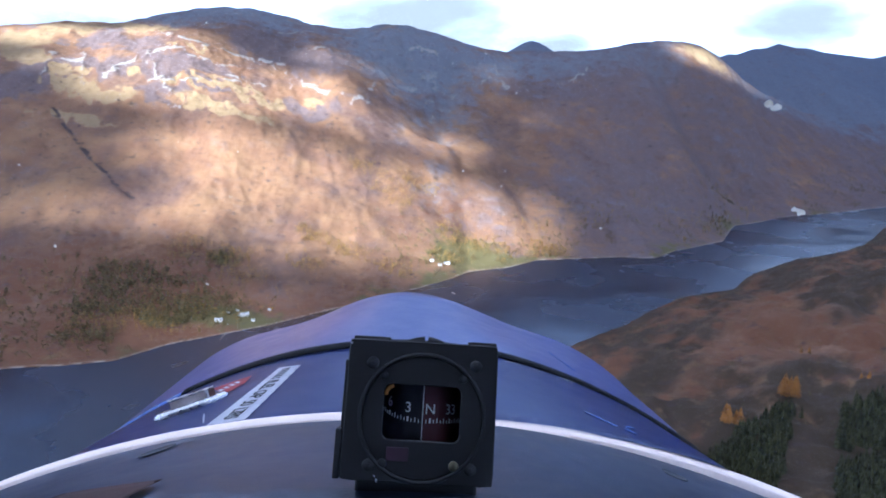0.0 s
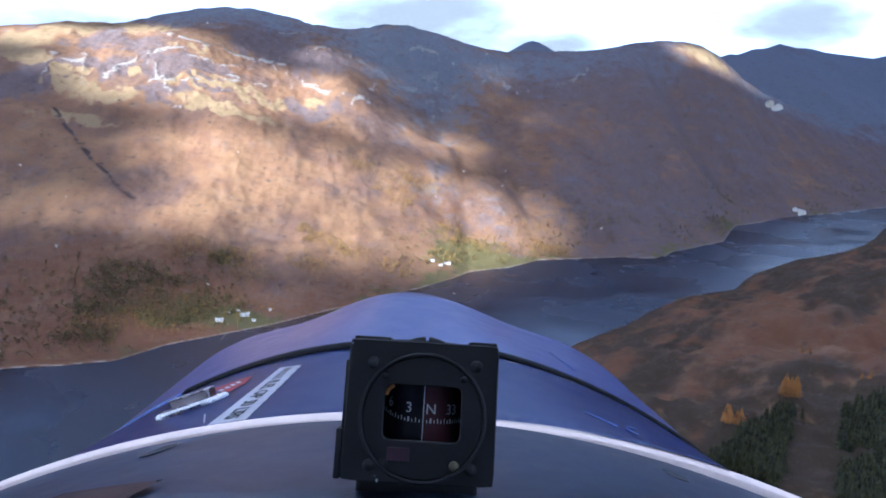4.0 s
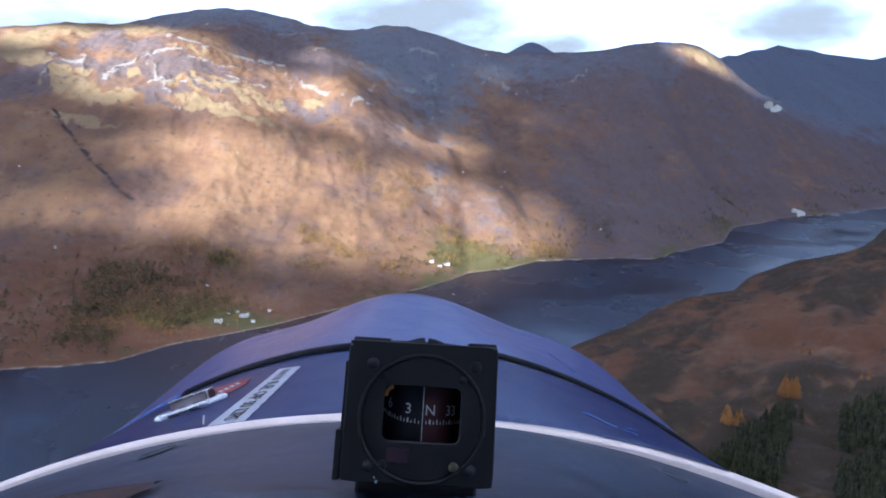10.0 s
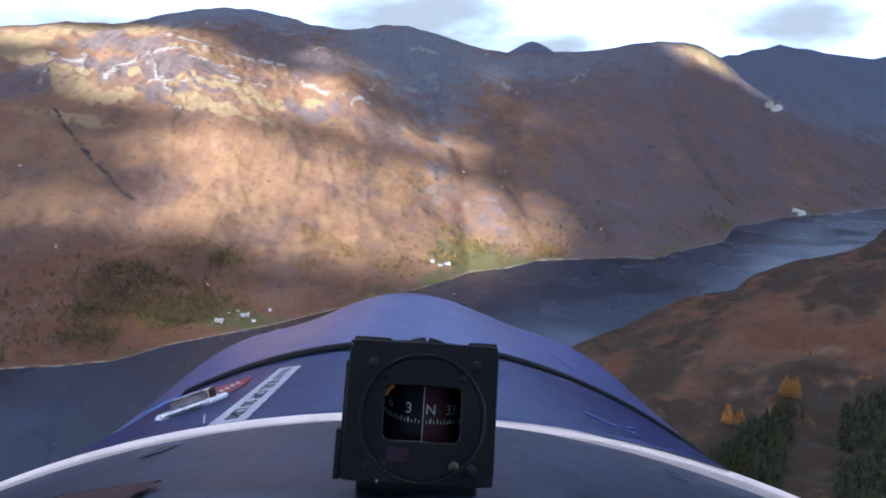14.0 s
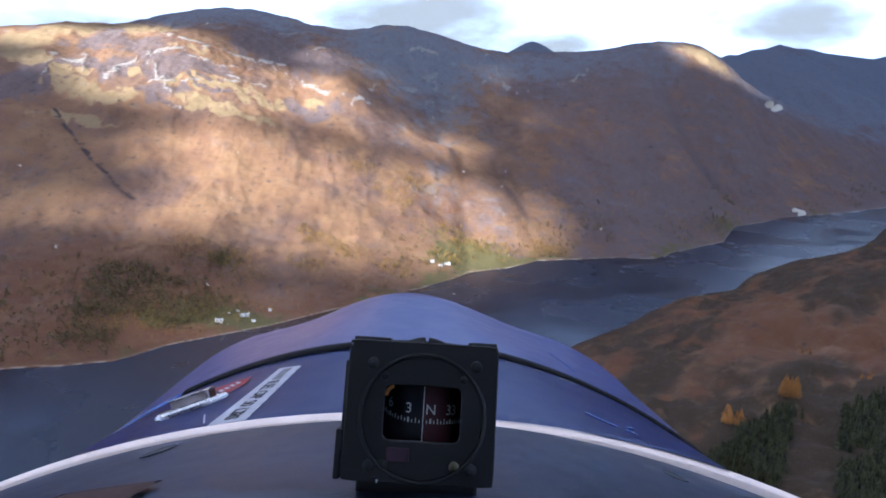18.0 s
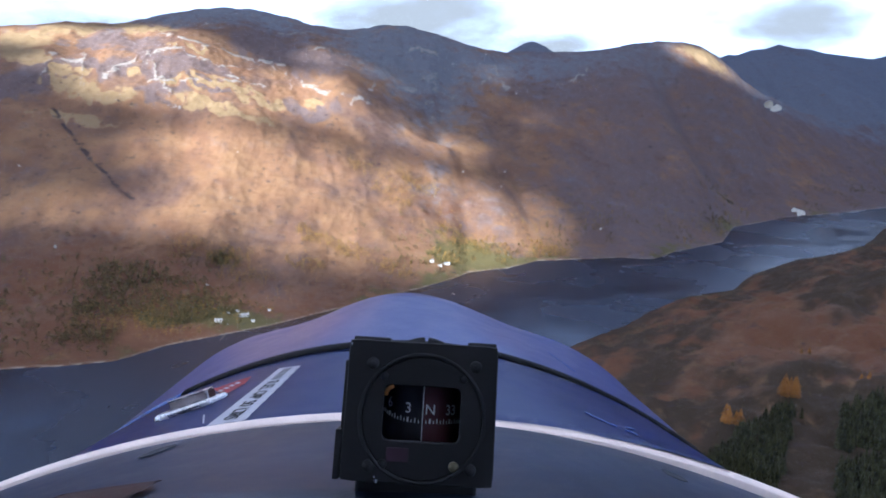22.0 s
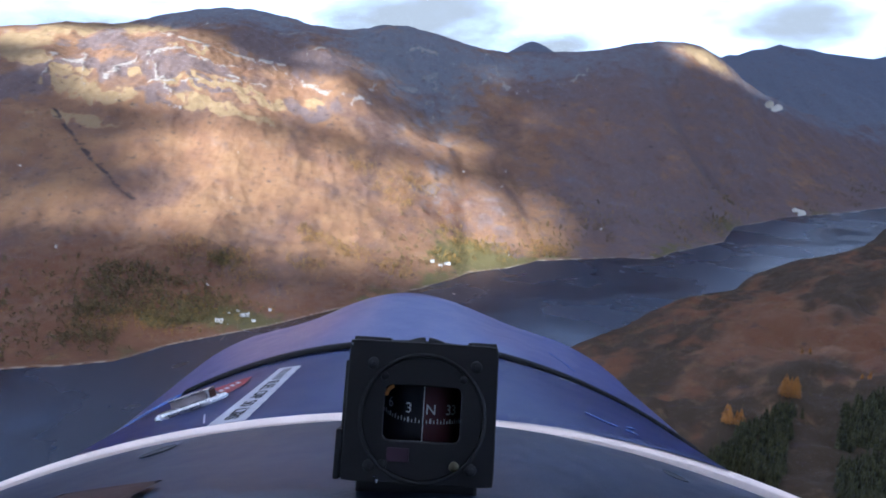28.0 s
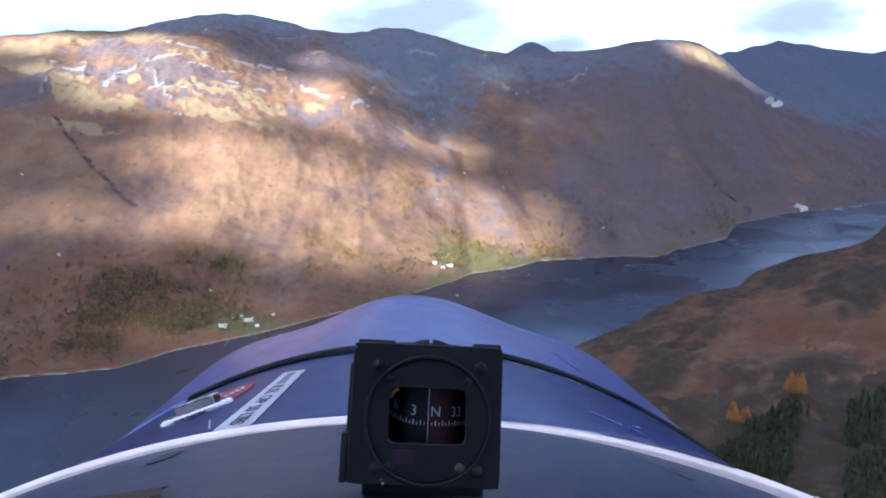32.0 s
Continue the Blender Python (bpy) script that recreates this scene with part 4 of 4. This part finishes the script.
# ---- the compass on the glare shield ----
C_POSE = Matrix.Translation(EYE + Vector((-0.0121, 0.331, -0.165))) @ pose(0, 0, 0, -22, 3.7, 0)
compass = thing("magnetic_compass", C_POSE @ Matrix.Translation((0, 0.004, -0.046)), "black square-faced magnetic compass standing on the glare shield", "compass")
UP = Matrix.Translation((0, -0.004, 0.046))


def cpart(name, bm, mat, label="", smooth=False, parent=None):
    bmesh.ops.transform(bm, matrix=UP, verts=bm.verts)
    return part(name, bm, mat, parent or compass, label, smooth)


def round_rect(x0, x1, z0, z1, r, n):
    """n points, going round by angle from the middle."""
    cx, cz, out = (x0 + x1) / 2, (z0 + z1) / 2, []
    hx, hz = (x1 - x0) / 2, (z1 - z0) / 2
    for k in range(n):
        a = 2 * math.pi * (k + 0.5) / n
        dx, dz = math.cos(a), math.sin(a)
        t = min(hx / max(abs(dx), 1e-6), hz / max(abs(dz), 1e-6))
        px, pz = dx * t, dz * t
        kx, kz = abs(px) - (hx - r), abs(pz) - (hz - r)
        if kx > 0 and kz > 0:
            ln = math.hypot(kx, kz)
            px = math.copysign(hx - r + kx / ln * r, px)
            pz = math.copysign(hz - r + kz / ln * r, pz)
        out.append((cx + px, cz + pz))
    return out


def round_disc(cx, cz, r, n):
    return [(cx + r * math.cos(2 * math.pi * (k + 0.5) / n), cz + r * math.sin(2 * math.pi * (k + 0.5) / n)) for k in range(n)]


def frame_plate(outer, inner, y_front, y_back, bev=0.0006):
    """A plate with a hole through it."""
    bm = bmesh.new()

    def shrunk(pts, d):
        cx, cz = sum(p[0] for p in pts) / len(pts), sum(p[1] for p in pts) / len(pts)
        return [(p[0] + (cx - p[0]) * d / math.hypot(p[0] - cx, p[1] - cz), p[1] + (cz - p[1]) * d / math.hypot(p[0] - cx, p[1] - cz)) for p in pts]

    loops = [(inner, y_back), (inner, y_front + bev), (shrunk(inner, -bev), y_front), (shrunk(outer, bev), y_front), (outer, y_front + bev), (outer, y_back)]
    loft(bm, [[(x, y, z) for x, z in pts] for pts, y in loops], closed=True)
    return bm


N = 72
plate_rect = round_rect(-0.0412, 0.0412, -0.0374, 0.0380, 0.002, N)
DIAL = (0.0010, -0.0028)
cpart("front_plate", frame_plate(plate_rect, round_disc(*DIAL, 0.0345, N), -0.0015, 0.0022), M_CASE, "black enamelled square front plate")
cpart("bezel_ring", frame_plate(round_disc(*DIAL, 0.0350, N), round_disc(*DIAL, 0.0330, N), -0.0026, 0.001, 0.0005), M_RING, "black ring round the dial", True)
WIN = (-0.0203, 0.0218, -0.0152, 0.0142)
cpart("dial_plate", frame_plate(round_disc(*DIAL, 0.0329, N), round_rect(*WIN, 0.0035, N), -0.0014, 0.003), M_CASE, "black dial plate with a window")
bm = bmesh.new()
wins = round_rect(*WIN, 0.0035, N)
loft(bm, [[(x, y, z) for x, z in wins] for y in (0.0005, 0.0012)], closed=True, caps=True)
glass = cpart("window_glass", bm, M_GLASS, "clear window")
glass.visible_shadow = False
# case behind the plate: a drum, corner lugs and the foot
bm = bmesh.new()
loft(bm, [[(x, y, z) for x, z in round_disc(0.0, -0.001, r, 48)] for y, r in ((0.0031, 0.0375), (0.045, 0.0375), (0.052, 0.034), (0.054, 0.02))], closed=True)
cpart("case", bm, M_CASE, "black cast compass case", True)
for x0, x1 in ((-0.0395, -0.0190), (0.0250, 0.0405)):
    bm = bmesh.new()
    box(bm, x0, x1, 0.0026, 0.020, 0.030, 0.0397, 0.001)
    cpart("mounting_lug", bm, M_CASE)
for lo, hi in ((62, 87.5), (92.5, 118)):
    bm = bmesh.new()
    rim = [radians(a) for a in np.linspace(lo, hi, 9)]
    loft(bm, [[(0.001 + r * math.cos(a), y, 0.0190 + r * math.sin(a)) for a in rim] for r, y in ((0.017, 0.004), (0.0215, 0.004), (0.0222, 0.005), (0.0222, 0.015), (0.0215, 0.016), (0.017, 0.016))], closed=False)
    cpart("adjuster_cover", bm, M_RING, "curved black cover over the adjusters", True)
bm = bmesh.new()
box(bm, -0.0452, -0.0418, -0.001, 0.020, -0.0372, -0.0110, 0.0008)
box(bm, -0.0432, -0.0414, 0.003, 0.030, -0.0372, 0.0260, 0.0008)
cpart("side_bracket", bm, M_RING, "black angle bracket beside the case")
bm = bmesh.new()
box(bm, -0.034, 0.034, 0.014, 0.045, -0.0560, -0.0340, 0.002)
cpart("foot", bm, M_CASE, "black mounting foot")

for x, z, r, mat in ((-0.0275, 0.0252, 0.0034, M_RING), (0.0290, 0.0262, 0.0034, M_RING), (-0.0262, -0.0290, 0.0034, M_RING), (0.0285, -0.0285, 0.0034, M_RING),
                     (-0.0208, 0.0186, 0.0023, M_SCREW), (0.0226, 0.0190, 0.0024, M_SCREW), (-0.0190, -0.0278, 0.0026, M_SCREW), (0.0195, -0.0272, 0.0028, M_BRASS)):
    bm = bmesh.new()
    loops = []
    for k in range(5):
        a = k / 4 * math.pi / 2
        loops.append([(x + r * math.cos(a) * math.cos(q) + 1e-5, -0.0014 - r * 0.55 * math.sin(a), z + r * math.cos(a) * math.sin(q)) for q in np.linspace(0, 2 * math.pi, 18, endpoint=False)] if k < 4 else
                     [(x + r * 0.05 * math.cos(q), -0.0014 - r * 0.55, z + r * 0.05 * math.sin(q)) for q in np.linspace(0, 2 * math.pi, 18, endpoint=False)])
    loft(bm, loops, closed=True, caps=True)
    s = cpart("screw", bm, mat, "domed brass screw" if mat is M_BRASS else "domed black screw", True)
    if r > 0.003:
        bm = bmesh.new()
        box(bm, x - 0.0010, x + 0.0010, -0.0014 - r * 0.62, -0.0014 - r * 0.40, z - 0.0010, z + 0.0010, 0.0003)
        cpart("screw_slot", bm, M_SCREW, "bright slot of the screw", parent=s)

# card: a drum that shows 6 3 N 33 through the window
DRUM_R, DRUM_Y, NORTH = 0.0236, 0.0289, 12.0
for half, mat, name in ((-1, M_CARD, "card_dark_half"), (1, M_CARD_RED, "card_red_half")):
    bm = bmesh.new()
    arcs = []
    for k in range(17):
        a = half * (k / 16 * 92) - 90 + 3.5
        arcs.append([(0.0005 + DRUM_R * math.cos(radians(a)), DRUM_Y + DRUM_R * math.sin(radians(a)), z) for z in (-0.024, -0.012, 0.0, 0.012, 0.020)])
    loft(bm, arcs)
    cpart(name, bm, mat, "dark navy half of the compass card" if half < 0 else "dark maroon half of the compass card", True)


def on_card(deg, z, lift=0.0003):
    z += 1.2e-6 * min(deg, 0) ** 2               # the card floats a little tilted
    a = radians(deg - 90)
    p = Vector((0.0005 + (DRUM_R + lift) * math.cos(a), DRUM_Y + (DRUM_R + lift) * math.sin(a), z))
    return UP @ Matrix.Translation(p) @ Matrix.Rotation(radians(deg), 4, "Z") @ Matrix.Rotation(radians(90), 4, "X")


for text, deg in (("3", NORTH - 30), ("N", NORTH), ("33", NORTH + 30), ("6", NORTH - 60)):
    ob = link_mesh("numeral", letter_mesh(text, 0.0080), M_MARK, compass, smooth=False)
    ob.matrix_basis = on_card(deg + (1.5 if text == "33" else 0), 0.0012)
for k in range(-15, 13):
    deg = NORTH + k * 5
    if abs(deg) > 68:
        continue
    tall = 0.0026 if k % 2 == 0 else 0.0017
    wide = 0.0010 if k % 6 == 0 else 0.0005
    bm = bmesh.new()
    box(bm, -wide / 2, wide / 2, -tall / 2, tall / 2, -0.0001, 0.0002, 0, on_card(deg, -0.0048 - (0.0026 - tall) / 2))
    part("tick_mark", bm, M_MARK, compass)
bm = bmesh.new()
box(bm, 0.0011, 0.0016, 0.0030, 0.0034, -0.0160, 0.0150)
cpart("lubber_line", bm, M_MARK, "fine pale line down the window")
bm = bmesh.new()
arc = [(math.cos(a), math.sin(a)) for a in np.linspace(radians(100), radians(185), 9)]
loft(bm, [[(-0.0145 + r * c, y, 0.0085 + r * s) for c, s in arc] for r, y in ((0.0038, 0.0022), (0.0058, 0.0014), (0.0060, 0.0026))])
cpart("amber_clip", bm, M_AMBER, "amber reflector in the window's corner", True)
bm = bmesh.new()
box(bm, -0.0170, -0.0050, -0.0019, -0.0013, -0.0262, -0.0190, 0.0002)
cpart("faded_label", bm, M_SMEAR, "faded purple label below the window")
for x in (-0.0022, 0.0, 0.0024):
    bm = bmesh.new()
    box(bm, x + 0.0005, x + 0.0017, -0.0029, -0.0025, 0.0303, 0.0312)
    cpart("index_mark", bm, M_SCREW)

for x, z, r in ((-0.0400, 0.0352, 0.0007), (-0.0215, -0.0366, 0.0011), (-0.0225, -0.0345, 0.0007)):
    bm = bmesh.new()
    ring = [(x + r * (1.3 if k % 2 else 0.7) * math.cos(k * 0.9), -0.0017, z + r * (0.8 if k % 3 else 1.4) * math.sin(k * 0.9)) for k in range(7)]
    loft(bm, [ring, [(px, -0.0013, pz) for px, _, pz in ring]], closed=True, caps=True)
    cpart("paint_chip", bm, M_CHROME, "bright chip in the black enamel")

# ---- woods ----
def conifer_arrays(rng, tiers=5, sides=7):
    """A spruce of unit height: ragged drooping tiers."""
    vs, fs = [], []
    for k in range(tiers):
        z0, z1 = 0.10 + 0.80 * k / tiers, 0.10 + 0.80 * (k + 1.65) / tiers
        r = 0.21 * (1 - k / tiers) ** 0.8 + 0.02
        base = len(vs)
        for j in range(sides * 2):
            a = math.pi * j / sides + k
            rr = r * (1.0 if j % 2 == 0 else 0.55) * rng.uniform(0.8, 1.15)
            vs.append((rr * math.cos(a), rr * math.sin(a), z0 - (0.03 if j % 2 == 0 else -0.02)))
        vs.append((0, 0, min(z1, 1.0)))
        for j in range(sides * 2):
            fs.append((base + j, base + (j + 1) % (sides * 2), base + sides * 2))
    return np.array(vs), np.array(fs)


def crown_arrays(rng, clumps=26, spread=0.34, low=0.22):
    """A broad crown of unit height: many small leaf clumps with gaps."""
    vs, fs = [], []
    for k in range(clumps):
        a, u = rng.uniform(0, 2 * math.pi), rng.random()
        z = low + (1 - low) * u
        r = spread * math.sqrt(max(1 - ((z - 0.55) / 0.5) ** 2, 0.05)) * rng.uniform(0.3, 1.05)
        c = np.array([r * math.cos(a), r * math.sin(a), min(z, 0.93)])
        s = rng.uniform(0.07, 0.15)
        base = len(vs)
        for q in ((1, 0, 0.2), (-0.4, 0.9, -0.1), (-0.5, -0.8, 0.1), (0.1, 0.1, 0.9), (0, -0.1, -0.7)):
            vs.append(c + s * np.array(q) * rng.uniform(0.7, 1.3))
        for t in ((0, 1, 3), (1, 2, 3), (2, 0, 3), (1, 0, 4), (2, 1, 4), (0, 2, 4)):
            fs.append(tuple(base + i for i in t))
    return np.array(vs), np.array(fs)


def scatter(name, mat, template, spots, lo, hi, label, category):
    """Many far trees as one woodland."""
    rs = np.random.RandomState(len(spots))
    tv, tf = template
    allv, allf = [], []
    for k, (x, y, z) in enumerate(spots):
        a, s = rs.rand() * 6.28, lo + (hi - lo) * rs.rand()
        wide = s * (0.8 + 0.4 * rs.rand())
        c, n_ = math.cos(a), math.sin(a)
        v = np.stack([(tv[:, 0] * c - tv[:, 1] * n_) * wide + x, (tv[:, 0] * n_ + tv[:, 1] * c) * wide + y, tv[:, 2] * s + z - 0.06 * s], -1)
        allv.append(v); allf.append(tf + k * len(tv))
    ob = link_mesh(name, arrays_mesh(name, np.concatenate(allv), np.concatenate(allf)), mat, smooth=False)
    return tagged(ob, label, category, kind="stuff")


def wood_spots(n, seed, where):
    """Places for trees: where(x, y) gives their share in a box."""
    rs = np.random.RandomState(seed)
    (x0, x1), (y0, y1), chance = where
    x, y = rs.uniform(x0, x1, n * 22), rs.uniform(y0, y1, n * 22)
    z = land(x, y, False)
    ok = (z > 3) & (rs.rand(n * 22) < chance(x, y, z))
    return list(zip(x[ok][:n], y[ok][:n], z[ok][:n]))


def shore_wood(x, y, z):
    clump = smooth01((fractal(x / 120, y / 120, 91, 3) - 0.42) / 0.18)
    return clump * np.clip(1.15 - z / 95, 0, 1)


rng = random.Random(7)
SPRUCE, LARCH_T, PLAIN_SPRUCE = conifer_arrays(rng), conifer_arrays(rng, 6, 6), conifer_arrays(rng, 4, 4)
ROUND, FAR_BROAD = crown_arrays(rng, 13, 0.40, 0.12), crown_arrays(rng, 13, 0.34, 0.2)
far_box = ((-1500, 2400), (500, 3200))
far_side = lambda x, y: (y > np.interp(x, FAR_X, FAR_Y) - 5)
scatter("birch_wood", M_BIRCH, FAR_BROAD, wood_spots(2600, 1, (*far_box, lambda x, y, z: shore_wood(x, y, z) * far_side(x, y) * (0.25 + 0.75 * smooth01((x + 250) / 300)) * smooth01((1300 - x) / 500))), 6, 12, "yellow and olive birches along the far shore", "woodland")
scatter("oak_wood", M_OAK, ROUND, wood_spots(1800, 2, (*far_box, lambda x, y, z: np.clip(shore_wood(x + 400, y, z * 0.7), 0, 1) * far_side(x, y))), 6, 12, "dull olive scrub oak on the lower far slopes", "woodland")
scatter("scrub", M_OAK, ROUND, wood_spots(1600, 3, ((-1400, 1800), (900, 3000), lambda x, y, z: 0.25 * far_side(x, y) * (z < 420) * smooth01((fractal(x / 200, y / 200, 97, 3) - 0.4) / 0.3))), 2.5, 6, "scattered dark scrub on the far hillside", "woodland")


scatter("oak_grove", M_OAK, ROUND, wood_spots(1150, 8, ((-900, -250), (950, 1500), lambda x, y, z: groves(x, y, DARK_GROVES) * far_side(x, y))), 6, 12, "olive and dark green oak grove above the far shore", "woodland")
scatter("birch_grove", M_BIRCH, FAR_BROAD, wood_spots(2400, 9, ((-900, 600), (1000, 2050), lambda x, y, z: np.maximum(groves(x, y, PALE_GROVES), 0.22 * groves(x, y, DARK_GROVES)) * far_side(x, y))), 5, 10, "yellow and orange birch groves by the far shore", "woodland")


def plantation(x, y, z):
    lane = np.abs(x - 268 - (y - 432) * 0.61 + (fractal(x / 40, y / 40, 109, 2) - 0.5) * 12) > 21
    edge = smooth01((np.interp(x, [100, 220, 250, 269, 305, 352, 387, 426, 480, 900], [420, 508, 544, 556, 588, 604, 580, 592, 610, 680]) - y) / 14)
    return lane * edge * smooth01((fractal(x / 70, y / 70, 101, 3) - 0.20) / 0.10)


scatter("spruce_plantation", M_SPRUCE, PLAIN_SPRUCE, wood_spots(7500, 5, ((170, 560), (330, 640), plantation)), 8, 19, "dark green spruce plantation on the near slope", "woodland")


def near_scrub(x, y, z):
    inland = np.interp(x, NEAR_X, NEAR_Y) - y
    clump = smooth01((fractal(x / 60, y / 60, 103, 4) - 0.42) / 0.2)
    return (inland > 6) * clump * (0.18 + 0.8 * np.exp(-np.maximum(inland, 0) / 110))


scatter("heath_scrub", M_OAK, ROUND, wood_spots(3000, 6, ((120, 1300), (500, 1900), near_scrub)), 1.5, 4.5, "low dark olive scrub on the near moor", "woodland")


# single trees at the edge of the plantation
def tree_things(kind, crown, mat, spots, label, category, tall, stout=1.0):
    first = None
    for k, (x, y) in enumerate(spots):
        z = ground_z(x, y)
        s = tall * rng.uniform(0.75, 1.2)
        m = Matrix.Translation((x, y, z - 0.2)) @ Matrix.Rotation(rng.uniform(0, 6.28), 4, "Z")
        if first is None:
            first = thing(kind, m, label, category, category + " trees on the near slope")
            bm = bmesh.new()
            loft(bm, [[(r * math.cos(a), r * math.sin(a), h) for a in np.linspace(0, 2 * math.pi, 7, endpoint=False)] for h, r in ((0, 0.028), (0.3, 0.02), (0.7, 0.011), (0.97, 0.003))], closed=True)
            part("trunk", bm, M_BARK, first)
            link_mesh("crown", arrays_mesh("crown", *crown), mat, first, smooth=False)
            first.scale = (s * stout, s * stout, s)
        else:
            ob = copy_thing(first, m)
            ob.scale = (s * stout, s * stout, s)


LARCH_SPOTS = [(cx + rng.gauss(0, sp), cy + rng.gauss(0, sp * 0.7)) for cx, cy, sp, many in ((351, 618, 5, 9), (279, 574, 6, 3), (268, 568, 4, 2)) for _ in range(many)]
tree_things("larch_tree", LARCH_T, M_LARCH, LARCH_SPOTS, "golden autumn larch at the plantation's edge", "larch", 20, 1.5)
tree_things("larch_sapling", LARCH_T, M_LARCH, [(446, 640), (441, 634), (438, 641), (446, 752), (441, 760)], "small rusty larch standing on the moor", "larch", 9, 1.6)
SPRUCE_SPOTS = [(232 + 13 * k + 4 * math.sin(k * 2.1), 512 + 9 * k + 5 * math.cos(k * 1.7)) for k in range(10)]
tree_things("spruce_tree", SPRUCE, M_SPRUCE, SPRUCE_SPOTS, "dark green spruce at the plantation's edge", "spruce", 15)

# pale boulders on the moor and on the crags
bm = bmesh.new()
rng = random.Random(12)
for k in range(620):
    if k < 26:
        x, y, r = rng.gauss(*((345, 25) if k < 18 else (440, 25))), rng.gauss(*((765, 20) if k < 18 else (880, 20))), rng.uniform(0.3, 1.0)
    else:
        wide, *line = SCREE[k % len(SCREE)]
        j = rng.randrange(len(line) - 1)
        t = rng.random()
        x = line[j][0] + (line[j + 1][0] - line[j][0]) * t + rng.gauss(0, wide)
        y = line[j][1] + (line[j + 1][1] - line[j][1]) * t + rng.gauss(0, wide * 1.6)
        r = rng.uniform(0.8, 3.4)
    z = ground_z(x, y)
    vs = [bm.verts.new((x + r * a * rng.uniform(0.7, 1.3), y + r * b * rng.uniform(0.7, 1.3), z + r * c * rng.uniform(0.5, 1.1))) for a, b, c in
          ((1, 0, -0.2), (0.3, 0.9, -0.2), (-0.8, 0.5, -0.2), (-0.7, -0.7, -0.2), (0.4, -0.9, -0.2), (0.35, 0.3, 0.7), (-0.4, 0.1, 0.8), (0.1, -0.5, 0.65))]
    for f in ((0, 1, 5), (1, 2, 6, 5), (2, 3, 6), (3, 4, 7, 6), (4, 0, 5, 7), (5, 6, 7)):
        bm.faces.new([vs[i] for i in f])
tagged(part("boulders", bm, M_STONE), "pale quartzite boulders and outcrops", "rocks", kind="stuff")


# ---- cottages by the far shore ----
def cottage(x, y, turn, ln, wd, ht, label):
    z = ground_z(x, y)
    house = thing("cottage", Matrix.Translation((x, y, z)) @ Matrix.Rotation(radians(turn), 4, "Z"), label, "house", "cottages by the loch")
    bm = bmesh.new()
    box(bm, -ln / 2, ln / 2, -wd / 2, wd / 2, -1.5, ht)
    for sx in (-1, 1):
        a = [bm.verts.new(p) for p in ((sx * ln / 2, -wd / 2, ht), (sx * ln / 2, wd / 2, ht), (sx * ln / 2, 0, ht + wd * 0.30), (sx * (ln / 2 - 0.3), -wd / 2, ht), (sx * (ln / 2 - 0.3), wd / 2, ht), (sx * (ln / 2 - 0.3), 0, ht + wd * 0.30))]
        bm.faces.new(a[:3]); bm.faces.new(a[3:]); bm.faces.new((a[0], a[2], a[5], a[3])); bm.faces.new((a[1], a[4], a[5], a[2]))
    part("wall", bm, M_WALL, house)
    bm = bmesh.new()
    o = 0.4
    for sy in (-1, 1):
        p = [(-ln / 2 - o, sy * (wd / 2 + o), ht - 0.3), (ln / 2 + o, sy * (wd / 2 + o), ht - 0.3), (ln / 2 + o, 0, ht + wd * 0.32), (-ln / 2 - o, 0, ht + wd * 0.32)]
        q = [bm.verts.new(v) for v in p] + [bm.verts.new((v[0], v[1], v[2] + 0.25)) for v in p]
        for f in ((0, 1, 2, 3), (4, 5, 6, 7), (0, 1, 5, 4), (1, 2, 6, 5), (2, 3, 7, 6), (3, 0, 4, 7)):
            bm.faces.new([q[i] for i in f])
    roof = part("roof", bm, M_SLATE, house, "pale grey roof")
    for sx in (-1, 1):
        bm = bmesh.new()
        box(bm, sx * ln * 0.45 - 0.5, sx * ln * 0.45 + 0.5, -0.4, 0.4, ht + wd * 0.2, ht + wd * 0.32 + 1.2)
        part("chimney", bm, M_WALL, roof)
    for k in range(int(ln // 3.5)):
        bm = bmesh.new()
        wx = -ln / 2 + 2 + k * 3.5
        box(bm, wx - 0.5, wx + 0.5, -wd / 2 - 0.06, -wd / 2 + 0.1, 0.9, 2.2)
        part("window", bm, M_WINDOW, house)


cottage(-411, 1149, 6, 13, 6, 4.0, "white rendered cottage with a pale roof beside the loch")
cottage(-374, 1180, 16, 19, 6, 4.2, "long white rendered house with a pale roof beside the loch")
cottage(-390, 1196, 10, 6, 4, 2.2, "small white rendered cottage with a pale roof")
cottage(-352, 1163, -8, 6, 4, 2.6, "low white outbuilding near the shore")
cottage(-334, 1212, 20, 5, 4, 2.0, "low white shed near the shore")
cottage(-404, 1185, 20, 6, 4, 2.0, "pale low barn behind the cottages")
cottage(10, 1552, 15, 15, 6, 3.2, "white rendered cottage among shore trees")
cottage(-6, 1534, 5, 9, 5, 2.8, "small white house among shore trees")
cottage(-26, 1545, 25, 9, 6, 3.2, "low white shed among shore trees")

jetty = thing("jetty", (-384, 1094, 0.0), "weathered timber jetty reaching into the loch", "jetty")
bm = bmesh.new()
box(bm, -1.0, 1.0, -22, 16, 1.0, 1.25)
part("deck", bm, M_TIMBER, jetty)
for k in range(6):
    for sx in (-0.8, 0.8):
        bm = bmesh.new()
        box(bm, sx - 0.15, sx + 0.15, -21 + k * 7 - 0.15, -21 + k * 7 + 0.15, -4, 1.0)
        part("post", bm, M_TIMBER, jetty)
